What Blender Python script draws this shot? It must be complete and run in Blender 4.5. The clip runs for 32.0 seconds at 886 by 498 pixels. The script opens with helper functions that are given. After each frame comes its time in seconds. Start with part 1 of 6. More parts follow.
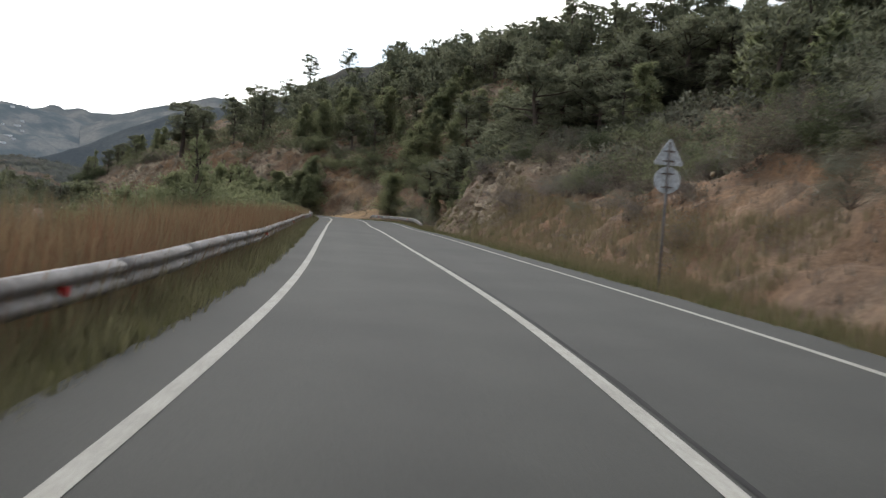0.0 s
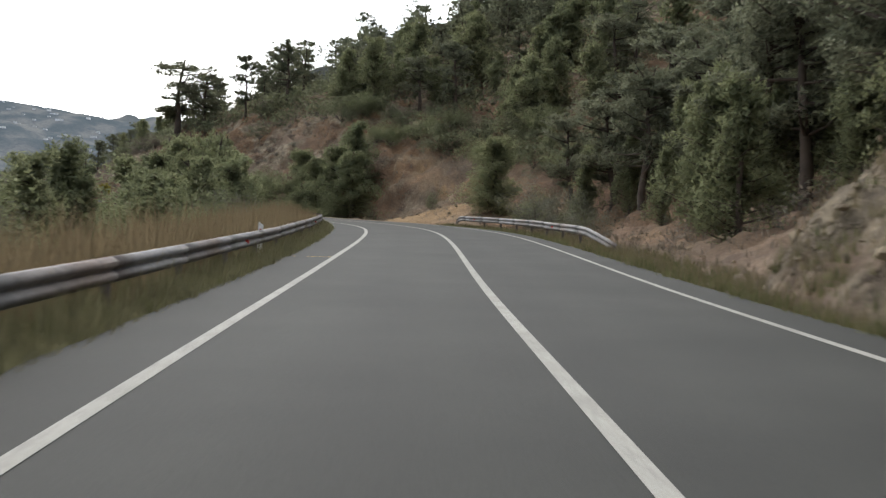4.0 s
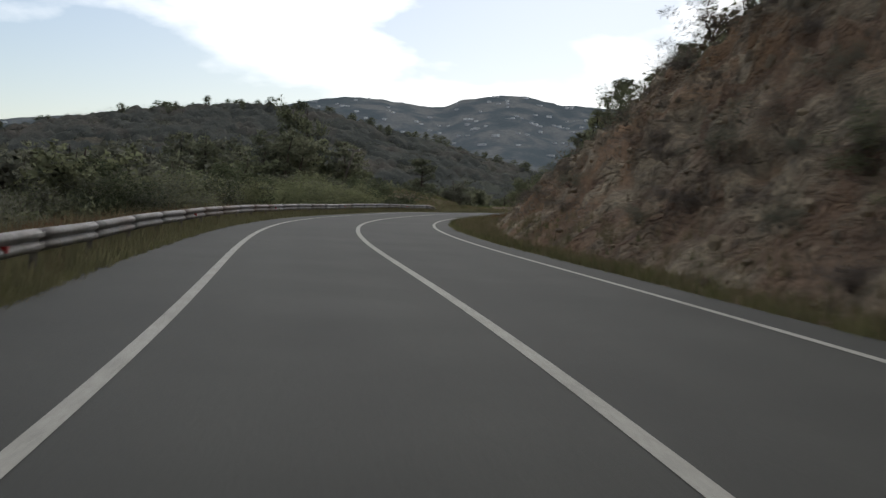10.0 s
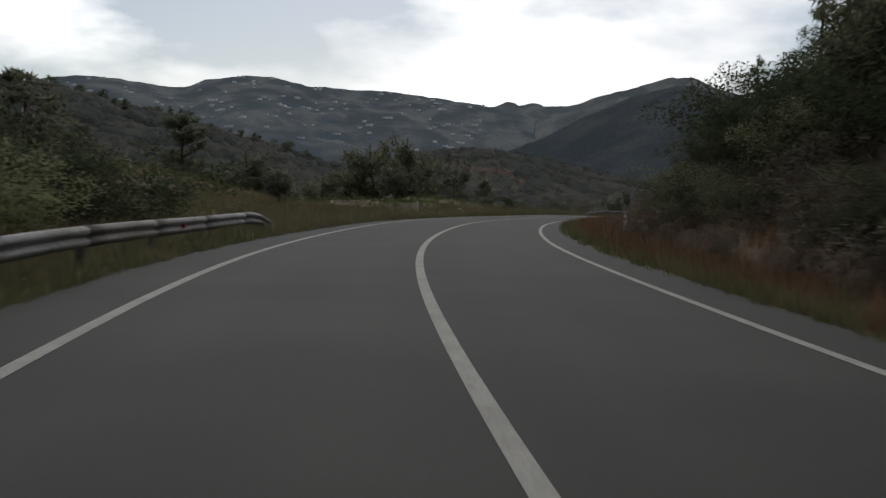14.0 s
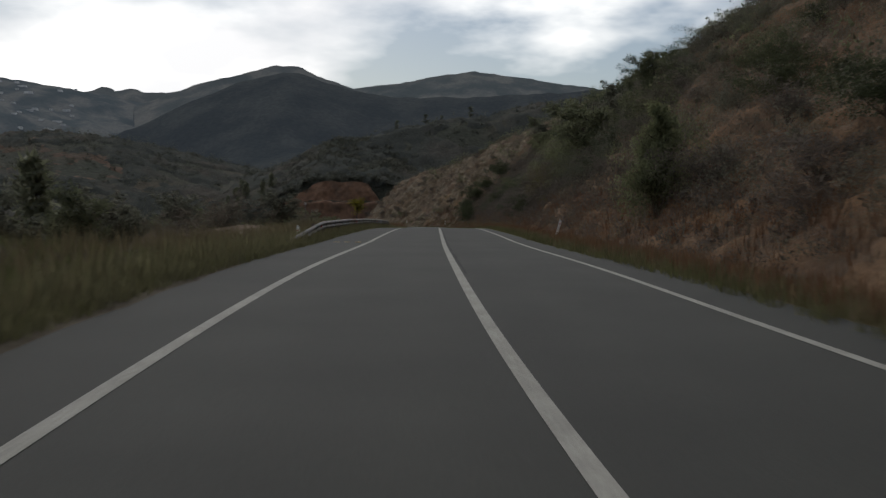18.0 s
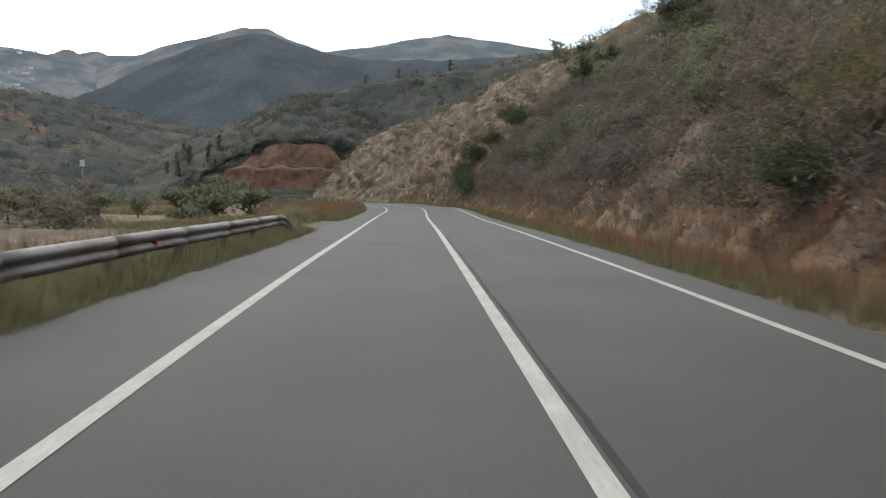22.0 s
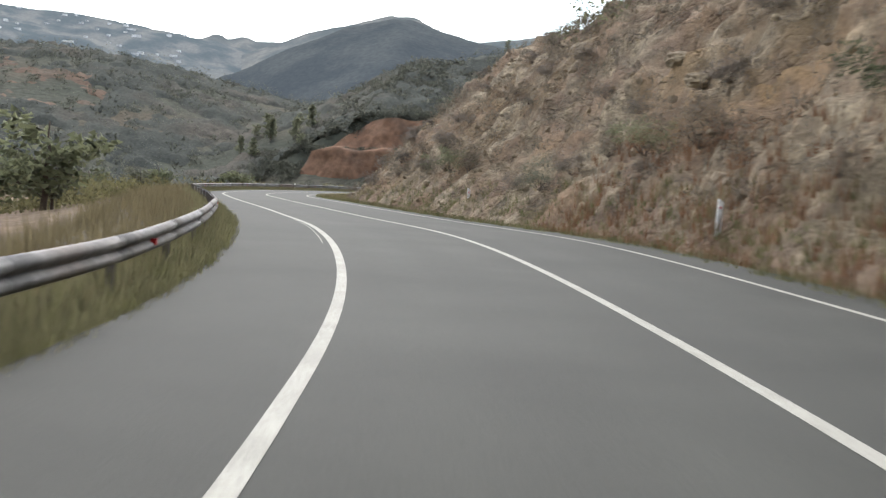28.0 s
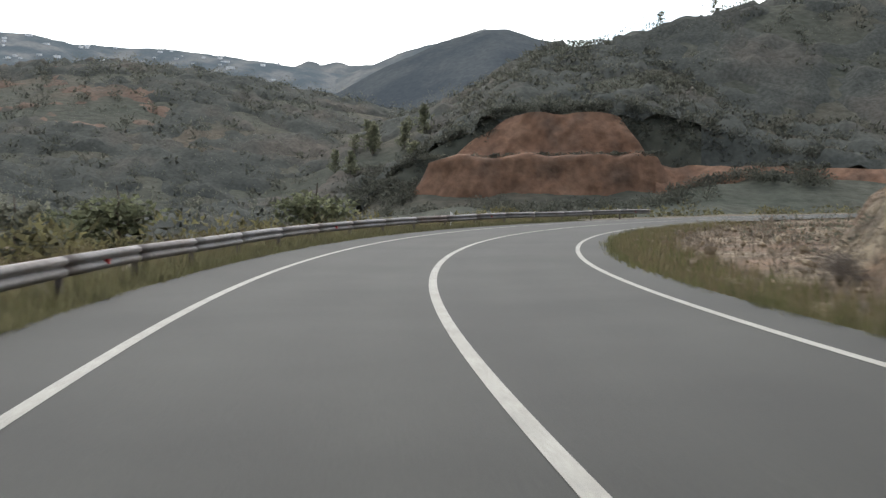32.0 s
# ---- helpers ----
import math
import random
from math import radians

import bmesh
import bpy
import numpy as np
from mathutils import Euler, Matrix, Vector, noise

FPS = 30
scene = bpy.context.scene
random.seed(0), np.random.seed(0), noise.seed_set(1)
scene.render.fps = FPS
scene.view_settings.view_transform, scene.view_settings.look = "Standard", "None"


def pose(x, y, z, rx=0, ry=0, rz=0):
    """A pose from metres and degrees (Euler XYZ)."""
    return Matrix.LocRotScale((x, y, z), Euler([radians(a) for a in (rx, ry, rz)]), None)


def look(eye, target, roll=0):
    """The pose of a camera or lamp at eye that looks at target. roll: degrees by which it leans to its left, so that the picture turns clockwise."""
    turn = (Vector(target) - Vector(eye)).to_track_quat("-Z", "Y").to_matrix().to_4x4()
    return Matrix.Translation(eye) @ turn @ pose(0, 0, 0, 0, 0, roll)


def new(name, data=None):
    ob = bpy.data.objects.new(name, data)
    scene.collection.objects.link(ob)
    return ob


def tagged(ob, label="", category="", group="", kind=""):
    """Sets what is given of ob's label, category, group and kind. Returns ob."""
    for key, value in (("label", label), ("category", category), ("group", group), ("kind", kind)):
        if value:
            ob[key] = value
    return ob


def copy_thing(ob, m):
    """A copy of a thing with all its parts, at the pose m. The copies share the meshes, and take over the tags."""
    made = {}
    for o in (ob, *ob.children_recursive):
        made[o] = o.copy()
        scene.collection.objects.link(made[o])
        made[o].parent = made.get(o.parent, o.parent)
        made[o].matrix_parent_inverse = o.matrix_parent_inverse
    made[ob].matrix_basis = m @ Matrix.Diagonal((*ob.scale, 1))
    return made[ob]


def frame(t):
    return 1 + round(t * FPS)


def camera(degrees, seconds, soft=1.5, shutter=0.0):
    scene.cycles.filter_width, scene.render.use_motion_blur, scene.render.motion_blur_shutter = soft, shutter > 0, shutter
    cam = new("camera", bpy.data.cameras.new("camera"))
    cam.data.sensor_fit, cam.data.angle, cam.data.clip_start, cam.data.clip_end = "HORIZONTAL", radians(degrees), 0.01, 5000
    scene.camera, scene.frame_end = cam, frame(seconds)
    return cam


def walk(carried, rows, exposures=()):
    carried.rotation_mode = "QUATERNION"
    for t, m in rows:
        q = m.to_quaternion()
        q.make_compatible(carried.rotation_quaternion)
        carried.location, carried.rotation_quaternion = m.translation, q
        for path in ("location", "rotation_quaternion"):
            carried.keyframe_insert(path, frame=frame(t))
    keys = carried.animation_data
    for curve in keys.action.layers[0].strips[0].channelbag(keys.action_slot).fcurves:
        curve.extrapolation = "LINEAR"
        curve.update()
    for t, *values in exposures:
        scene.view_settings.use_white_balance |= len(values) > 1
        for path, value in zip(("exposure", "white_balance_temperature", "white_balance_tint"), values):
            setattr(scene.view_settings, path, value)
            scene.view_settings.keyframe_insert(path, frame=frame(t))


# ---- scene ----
cam = camera(44.02, 32.0, soft=1.3, shutter=0.3)


def heading(t, x, y, z, turn, tilt, lean):
    """A row of the drive: the eye, the turn to the left from north, the tilt up and the lean, in degrees."""
    a, b = radians(turn), radians(tilt)
    way = Vector((-math.sin(a) * math.cos(b), math.cos(a) * math.cos(b), math.sin(b)))
    eye = Vector((x, y, z))
    return t, look(eye, eye + way, lean)


PATH = [
    (0.0, -1.70, 1.13, 1.35, -0.93, -0.13, 3.91),
    (0.5, -1.77, 9.29, 1.62, 1.34, -0.15, 1.29),
    (1.0, -2.11, 17.39, 1.86, 2.27, -0.59, 0.41),
    (1.5, -2.68, 25.38, 2.09, 2.44, -0.71, 0.40),
    (2.0, -3.32, 33.39, 2.33, 2.24, -0.41, -1.24),
    (2.5, -3.94, 41.53, 2.57, 1.57, -0.27, 0.08),
    (3.0, -4.56, 49.71, 2.82, 1.89, -0.35, 0.32),
    (3.5, -5.11, 58.05, 3.08, 2.47, -0.51, 0.84),
    (4.0, -5.69, 66.62, 3.34, 3.18, -0.68, 1.37),
    (4.5, -6.38, 75.50, 3.58, 3.51, -0.76, 1.61),
    (5.0, -7.20, 84.58, 3.81, 3.40, -1.14, 1.83),
    (5.5, -7.95, 93.69, 4.11, 5.90, -0.37, 0.54),
    (6.0, -8.82, 102.80, 4.41, 7.19, -0.60, 0.62),
    (6.5, -10.07, 111.79, 4.70, 8.71, -0.67, 2.01),
    (7.0, -11.76, 120.68, 4.95, 12.71, -0.94, 1.32),
    (7.5, -14.00, 129.48, 5.18, 15.67, -2.01, 3.69),
    (8.0, -16.98, 138.01, 5.42, 20.32, -2.01, 3.38),
    (8.5, -20.51, 146.12, 5.67, 25.08, -1.62, 4.58),
    (9.0, -24.80, 153.86, 5.93, 29.42, -1.53, 4.79),
    (9.5, -29.83, 161.33, 6.22, 33.56, -1.30, 3.60),
    (10.0, -35.42, 168.45, 6.50, 35.40, -1.35, 2.25),
    (10.5, -41.27, 175.12, 6.74, 38.50, -1.21, -0.23),
    (11.0, -47.29, 181.58, 6.95, 39.62, -1.25, -1.76),
    (11.5, -53.27, 188.12, 7.15, 38.38, -2.36, -4.54),
    (12.0, -59.08, 194.81, 7.37, 35.34, -2.12, -5.12),
    (12.5, -64.73, 201.72, 7.58, 32.74, -1.69, -3.54),
    (13.0, -70.04, 209.07, 7.77, 29.11, -1.31, -1.35),
    (13.5, -74.90, 216.78, 7.96, 25.68, -1.33, -0.63),
    (14.0, -79.33, 224.83, 8.16, 22.27, -1.82, 1.25),
    (14.5, -83.42, 233.13, 8.38, 20.29, -2.01, 1.18),
    (15.0, -87.38, 241.64, 8.60, 18.07, -1.92, 0.74),
    (15.5, -90.92, 250.45, 8.76, 15.94, -1.73, -0.23),
    (16.0, -93.94, 259.35, 8.93, 13.57, -1.54, -1.20),
    (16.5, -96.38, 268.11, 9.11, 10.53, -1.45, -1.64),
    (17.0, -98.51, 276.72, 9.23, 7.14, -1.09, -0.31),
    (17.5, -100.09, 285.35, 9.32, 4.56, -0.52, -0.93),
    (18.0, -101.22, 293.99, 9.41, 1.89, -2.04, 0.40),
    (18.5, -102.01, 302.64, 9.50, -0.32, -1.90, -0.10),
    (19.0, -102.50, 311.28, 9.59, -0.97, -2.39, 1.38),
    (19.5, -102.80, 319.75, 9.61, 0.21, -4.66, 0.05),
    (20.0, -103.02, 327.94, 9.59, -0.43, -3.63, 0.35),
    (20.5, -103.37, 336.04, 9.59, 0.47, -3.21, 1.82),
    (21.0, -103.75, 344.12, 9.58, 0.04, -3.10, 0.53),
    (21.5, -104.13, 352.25, 9.56, -0.10, -3.49, 1.33),
    (22.0, -104.48, 360.50, 9.52, 0.47, -3.74, 0.49),
    (22.5, -104.81, 368.88, 9.45, 0.50, -3.81, 1.02),
    (23.0, -105.17, 377.33, 9.34, -0.09, -3.61, 0.48),
    (23.5, -105.61, 385.69, 9.20, 0.54, -2.93, 2.05),
    (24.0, -105.96, 393.91, 9.05, 1.08, -2.96, 2.32),
    (24.5, -106.33, 402.32, 8.89, 1.33, -2.88, 0.83),
    (25.0, -106.68, 410.81, 8.72, 1.43, -2.95, 1.04),
    (25.5, -107.08, 419.51, 8.54, 1.40, -3.09, 1.50),
    (26.0, -107.45, 428.52, 8.38, 1.22, -3.24, 1.95),
    (26.5, -107.75, 437.93, 8.23, 1.04, -3.31, 2.16),
    (27.0, -108.28, 447.55, 8.10, 3.27, -3.76, 2.61),
    (27.5, -109.04, 456.86, 8.01, 5.22, -4.10, 2.70),
    (28.0, -110.25, 466.08, 7.89, 7.75, -4.07, 2.89),
    (28.5, -111.90, 475.34, 7.70, 9.82, -4.40, 4.02),
    (29.0, -114.13, 484.49, 7.64, 12.72, -5.05, 3.56),
    (29.5, -116.82, 493.59, 7.58, 14.24, -4.68, 3.28),
    (30.0, -119.96, 502.67, 7.37, 15.54, -4.58, 1.95),
    (30.5, -123.35, 511.77, 7.22, 16.03, -4.34, 2.27),
    (31.0, -126.84, 520.77, 7.11, 16.42, -3.53, 0.65),
    (31.5, -130.24, 529.66, 7.01, 14.67, -3.54, -0.93),
    (32.0, -133.37, 538.58, 6.86, 13.09, -3.30, -0.53),
]
EXPOSURES = [(0.0, -0.45), (1.0, -0.65), (2.0, -0.65), (5.0, 0.05), (6.0, 0.2), (7.0, 0.4), (8.0, 0.4), (8.6, 0.25), (9.5, -0.85), (10.5, -1.4), (12.0, -1.5), (14.0, -1.8), (16.5, -2.0), (18.4, -1.8), (19.0, -1.1), (19.6, -0.05), (20.2, -0.05), (21.0, -0.25), (22.0, -0.18), (24.5, -0.25), (27.0, 0.15), (29.0, 0.4), (30.5, 0.2), (31.0, 0.15), (32.0, -0.1)]
walk(cam, [heading(*row) for row in PATH], EXPOSURES)


# ---- light ----
world = bpy.data.worlds.new("sky")
scene.world = world
world.use_nodes = True
wn, wl = world.node_tree.nodes, world.node_tree.links
wn.clear()
w_out, w_bg = wn.new("ShaderNodeOutputWorld"), wn.new("ShaderNodeBackground")
w_sky = wn.new("ShaderNodeTexSky")
w_sky.sky_type, w_sky.sun_disc = "NISHITA", False
w_sky.sun_elevation, w_sky.sun_rotation = radians(38), radians(-25)
w_co, w_map = wn.new("ShaderNodeTexCoord"), wn.new("ShaderNodeMapping")
w_map.inputs["Scale"].default_value = (1.0, 1.0, 2.6)
w_noise, w_ramp = wn.new("ShaderNodeTexNoise"), wn.new("ShaderNodeValToRGB")
w_noise.inputs["Scale"].default_value, w_noise.inputs["Detail"].default_value = 2.6, 7
w_ramp.color_ramp.elements[0].position, w_ramp.color_ramp.elements[1].position = 0.43, 0.55
w_shade, w_ramp2, w_mix = wn.new("ShaderNodeTexNoise"), wn.new("ShaderNodeValToRGB"), wn.new("ShaderNodeMix")
w_shade.inputs["Scale"].default_value, w_shade.inputs["Detail"].default_value = 4.5, 6
w_ramp2.color_ramp.elements[0].position, w_ramp2.color_ramp.elements[0].color = 0.4, (8.3, 8.3, 8.4, 1)
w_ramp2.color_ramp.elements[1].position, w_ramp2.color_ramp.elements[1].color = 0.62, (12.6, 12.4, 12.0, 1)
w_mix.data_type = "RGBA"
w_dot, w_glow, w_lit = wn.new("ShaderNodeVectorMath"), wn.new("ShaderNodeMapRange"), wn.new("ShaderNodeVectorMath")
w_dot.operation, w_lit.operation = "DOT_PRODUCT", "SCALE"
w_dot.inputs[1].default_value = Vector((-40, 90, 80)).normalized()
w_glow.inputs["From Min"].default_value, w_glow.inputs["From Max"].default_value = 0.1, 0.95
w_glow.inputs["To Min"].default_value, w_glow.inputs["To Max"].default_value = 0.6, 4.2
w_glow.interpolation_type = "SMOOTHSTEP"
wl.new(w_co.outputs["Generated"], w_map.inputs["Vector"])
wl.new(w_map.outputs["Vector"], w_noise.inputs["Vector"])
wl.new(w_map.outputs["Vector"], w_shade.inputs["Vector"])
wl.new(w_noise.outputs["Fac"], w_ramp.inputs["Fac"])
wl.new(w_shade.outputs["Fac"], w_ramp2.inputs["Fac"])
wl.new(w_ramp.outputs["Color"], w_mix.inputs["Factor"])
w_air = wn.new("ShaderNodeVectorMath")
w_air.operation = "MULTIPLY"
w_air.inputs[1].default_value = (1.95, 1.97, 2.02)
wl.new(w_sky.outputs["Color"], w_air.inputs[0])
wl.new(w_air.outputs["Vector"], w_mix.inputs["A"])
wl.new(w_co.outputs["Generated"], w_dot.inputs[0])
wl.new(w_dot.outputs["Value"], w_glow.inputs["Value"])
wl.new(w_ramp2.outputs["Color"], w_lit.inputs[0])
wl.new(w_glow.outputs["Result"], w_lit.inputs["Scale"])
wl.new(w_lit.outputs["Vector"], w_mix.inputs["B"])
wl.new(w_mix.outputs["Result"], w_bg.inputs["Color"])
w_bg.inputs["Strength"].default_value = 0.11
wl.new(w_bg.outputs["Background"], w_out.inputs["Surface"])

sun = new("sun", bpy.data.lights.new("sun", "SUN"))
sun.data.energy, sun.data.angle, sun.data.color = 0.7, radians(14), (1.0, 0.95, 0.88)
sun.matrix_world = look((-40, 90, 80), (0, 0, 0))

# ---- materials ----


def surface(name, colors, rough=0.9, scale=0.35, fine=6.0, bump=0.5, metal=0.0, spec=0.3, spread=0.12, vary=0.0):
    """A worn natural surface: large patches between the given colours, fine grain over them, and relief."""
    mat = bpy.data.materials.new(name)
    mat.use_nodes = True
    n, l = mat.node_tree.nodes, mat.node_tree.links
    b = n["Principled BSDF"]
    b.inputs["Roughness"].default_value, b.inputs["Metallic"].default_value = rough, metal
    b.inputs["Specular IOR Level"].default_value = spec
    co = n.new("ShaderNodeTexCoord")
    big, small = n.new("ShaderNodeTexNoise"), n.new("ShaderNodeTexNoise")
    big.inputs["Scale"].default_value, big.inputs["Detail"].default_value = scale, 8
    small.inputs["Scale"].default_value, small.inputs["Detail"].default_value = fine, 6
    for q in (big, small):
        l.new(co.outputs["Object"], q.inputs["Vector"])
    ramp = n.new("ShaderNodeValToRGB")
    while len(ramp.color_ramp.elements) < len(colors):
        ramp.color_ramp.elements.new(0.5)
    for i, c in enumerate(colors):
        ramp.color_ramp.elements[i].position = 0.5 + spread * (2 * i / max(1, len(colors) - 1) - 1)
        ramp.color_ramp.elements[i].color = (*c, 1)
    l.new(big.outputs["Fac"], ramp.inputs["Fac"])
    grain = n.new("ShaderNodeMapRange")
    grain.inputs["From Min"].default_value, grain.inputs["From Max"].default_value = 0.3, 0.7
    grain.inputs["To Min"].default_value, grain.inputs["To Max"].default_value = 0.72, 1.28
    l.new(small.outputs["Fac"], grain.inputs["Value"])
    mul = n.new("ShaderNodeVectorMath")
    mul.operation = "SCALE"
    l.new(ramp.outputs["Color"], mul.inputs[0])
    l.new(grain.outputs["Result"], mul.inputs["Scale"])
    last = mul.outputs["Vector"]
    if vary:
        info, vr = n.new("ShaderNodeObjectInfo"), n.new("ShaderNodeMapRange")
        vr.inputs["To Min"].default_value, vr.inputs["To Max"].default_value = 1 - vary, 1 + vary
        l.new(info.outputs["Random"], vr.inputs["Value"])
        m2 = n.new("ShaderNodeVectorMath")
        m2.operation = "SCALE"
        l.new(last, m2.inputs[0])
        l.new(vr.outputs["Result"], m2.inputs["Scale"])
        last = m2.outputs["Vector"]
    l.new(last, b.inputs["Base Color"])
    if bump:
        bu = n.new("ShaderNodeBump")
        bu.inputs["Strength"].default_value, bu.inputs["Distance"].default_value = bump, 0.3 / fine
        l.new(small.outputs["Fac"], bu.inputs["Height"])
        l.new(bu.outputs["Normal"], b.inputs["Normal"])
    return mat


ASPHALT = surface("asphalt", [(0.0222, 0.0232, 0.018), (0.0292, 0.0302, 0.0238), (0.0365, 0.0374, 0.0302)], 0.82, 0.35, 45, 0.4, spread=0.19, spec=0.35)
with_wear = ASPHALT.node_tree
w_att, w_scale, w_range = with_wear.nodes.new("ShaderNodeAttribute"), with_wear.nodes.new("ShaderNodeVectorMath"), with_wear.nodes.new("ShaderNodeMapRange")
w_att.attribute_name, w_scale.operation = "wear", "SCALE"
w_range.inputs["To Min"].default_value, w_range.inputs["To Max"].default_value = 0.86, 1.16
base_in = with_wear.nodes["Principled BSDF"].inputs["Base Color"]
with_wear.links.new(base_in.links[0].from_socket, w_scale.inputs[0])
with_wear.links.new(w_att.outputs["Fac"], w_range.inputs["Value"])
with_wear.links.new(w_range.outputs["Result"], w_scale.inputs["Scale"])
with_wear.links.new(w_scale.outputs["Vector"], base_in)
PAINT = surface("road_paint", [(0.29, 0.28, 0.242), (0.35, 0.338, 0.295)], 0.75, 1.5, 30, 0.2)
STEEL = surface("galvanised_steel", [(0.16, 0.125, 0.105), (0.2, 0.19, 0.18), (0.245, 0.24, 0.235)], 0.7, 0.3, 9, 0.12, metal=0.35, spec=0.4, spread=0.16)
RUST = surface("dark_steel", [(0.12, 0.1, 0.09), (0.24, 0.21, 0.19)], 0.7, 2, 14, 0.2, metal=0.4)
WHITE = surface("white_plastic", [(0.7, 0.69, 0.66), (0.82, 0.81, 0.78)], 0.5, 3, 20, 0.05)
RED = surface("red_reflector", [(0.35, 0.02, 0.02), (0.5, 0.03, 0.03)], 0.3, 5, 30, 0)
BLACK = surface("black_paint", [(0.02, 0.02, 0.02), (0.03, 0.03, 0.03)], 0.5, 5, 30, 0)

# ---- the road's line ----
# the road's centre line: headings in degrees every 10 m and heights every 15 m, from 20 m before the start
ROAD_TURN = [-3.74, -1.81, 0.13, 2.08, 3.84, 4.56, 4.68, 4.72, 4.69, 4.82, 4.78, 4.37, 4.60, 6.11, 9.29, 14.90, 21.38, 28.10, 34.18, 38.57, 41.42, 43.47, 43.52, 41.67, 38.31, 34.51, 30.86, 28.07, 25.76, 22.71, 19.42, 15.75, 11.88, 8.40, 6.14, 4.10, 3.01, 2.69, 2.42, 2.31, 2.30, 2.18, 2.07, 2.00, 1.97, 2.10, 2.14, 1.95, 1.64, 1.64, 2.89, 5.50, 8.78, 13.60, 18.13, 21.18, 22.68, 23.45, 22.61, 20.54, 17.46, 12.97, 7.12, 0.68, -5.90, -12.54, -19.22, -25.92, -32.65, -39.41, -46.19, -52.98, -59.79, -66.60, -73.43, -80.26, -87.09, -93.92, -100.76, -107.60]
ROAD_RISE = [-0.67, -0.17, 0.33, 0.76, 1.20, 1.67, 2.11, 2.50, 2.99, 3.46, 3.85, 4.24, 4.67, 5.13, 5.53, 5.88, 6.24, 6.56, 6.89, 7.25, 7.51, 7.80, 7.98, 8.13, 8.29, 8.27, 8.27, 8.22, 8.08, 7.84, 7.56, 7.25, 6.99, 6.77, 6.63, 6.35, 6.29, 6.00, 5.81, 5.64, 5.36, 5.11, 4.94, 4.75, 4.54, 4.33, 4.13, 3.92, 3.71, 3.50, 3.29, 3.08, 2.88, 2.67]
# half the width between the outer lines, every 20 m
LANE_WIDTH = [3.11, 3.13, 3.18, 3.21, 3.18, 3.18, 3.12, 3.09, 3.19, 3.30, 3.25, 3.17, 3.06, 3.07, 3.19, 3.20, 3.12, 3.03, 2.81, 2.58, 2.63, 2.70, 2.80, 2.96, 3.09, 3.16, 3.32, 3.34, 3.16, 3.19, 3.23, 3.33, 3.40, 3.37, 3.31, 3.26, 3.22, 3.20, 3.19, 3.18]
RISE_STEP = 15


def smooth_table(values, step, q):
    """A smooth curve through evenly spaced values, from 20 m before the start."""
    v = np.array(values)
    u = (q + 20.0) / step
    i = np.clip(np.floor(u).astype(int), 0, len(v) - 2)
    u = u - i
    m = np.gradient(v)
    return ((2 * u**3 - 3 * u**2 + 1) * v[i] + (u**3 - 2 * u**2 + u) * m[i]
            + (3 * u**2 - 2 * u**3) * v[i + 1] + (u**3 - u**2) * m[i + 1])


S_ALL = np.arange(-20.0, 771.0, 1.0)
A_ALL = np.radians(smooth_table(ROAD_TURN, 10, S_ALL))
_mid = (A_ALL[1:] + A_ALL[:-1]) / 2
X_ALL = np.r_[0, np.cumsum(-np.sin(_mid))]
Y_ALL = np.r_[0, np.cumsum(np.cos(_mid))]
Z_ALL = smooth_table(ROAD_RISE, RISE_STEP, S_ALL)
X_ALL, Y_ALL, Z_ALL = X_ALL - X_ALL[20], Y_ALL - Y_ALL[20], Z_ALL - Z_ALL[20]
# straight on before the start
S_BEFORE = np.arange(-140.0, -20.0, 1.0)
X_ALL = np.r_[X_ALL[0] + math.sin(A_ALL[0]) * (-20 - S_BEFORE), X_ALL]
Y_ALL = np.r_[Y_ALL[0] - math.cos(A_ALL[0]) * (-20 - S_BEFORE), Y_ALL]
Z_ALL = np.r_[Z_ALL[0] + 0 * S_BEFORE, Z_ALL]
A_ALL = np.r_[A_ALL[0] + 0 * S_BEFORE, A_ALL]
S_ALL = np.r_[S_BEFORE, S_ALL]
LAST_S = 640.0


def along(s, u, up=0.0):
    """World points at s metres along the road, u metres to the right of its centre line, up metres above it."""
    s, u = np.asarray(s, float), np.asarray(u, float)
    a = np.interp(s, S_ALL, A_ALL)
    return np.stack(np.broadcast_arrays(np.interp(s, S_ALL, X_ALL) + u * np.cos(a), np.interp(s, S_ALL, Y_ALL) + u * np.sin(a),
                                        np.interp(s, S_ALL, Z_ALL) + up), -1)


def turn_at(s):
    return float(np.interp(s, S_ALL, A_ALL))


def table(rows, s):
    """Columns that change along the road, eased between rows of (s, value, ...)."""
    r = np.array(rows, float)
    i = np.clip(np.searchsorted(r[:, 0], s) - 1, 0, len(r) - 2)
    w = np.clip((s - r[i, 0]) / (r[i + 1, 0] - r[i, 0]), 0, 1)
    w = w * w * (3 - 2 * w)
    return [r[i, c] * (1 - w) + r[i + 1, c] * w for c in range(1, r.shape[1])]




def lane(s):
    """The width of a lane at s."""
    return np.interp(s, -20.0 + 20.0 * np.arange(len(LANE_WIDTH)), LANE_WIDTH)


# width of the tarmac outside the left line
SHOULDER = [(-140, 0.75), (30, 0.75), (85, 1.1), (120, 1.6), (150, 1.5), (170, 1.9), (190, 1.7), (225, 1.2), (255, 1.2), (300, 0.9),
            (330, 1.5), (365, 1.75), (395, 1.75), (415, 1.4), (450, 1.5), (500, 2.0), (530, 2.1), (560, 1.6), (760, 1.6)]
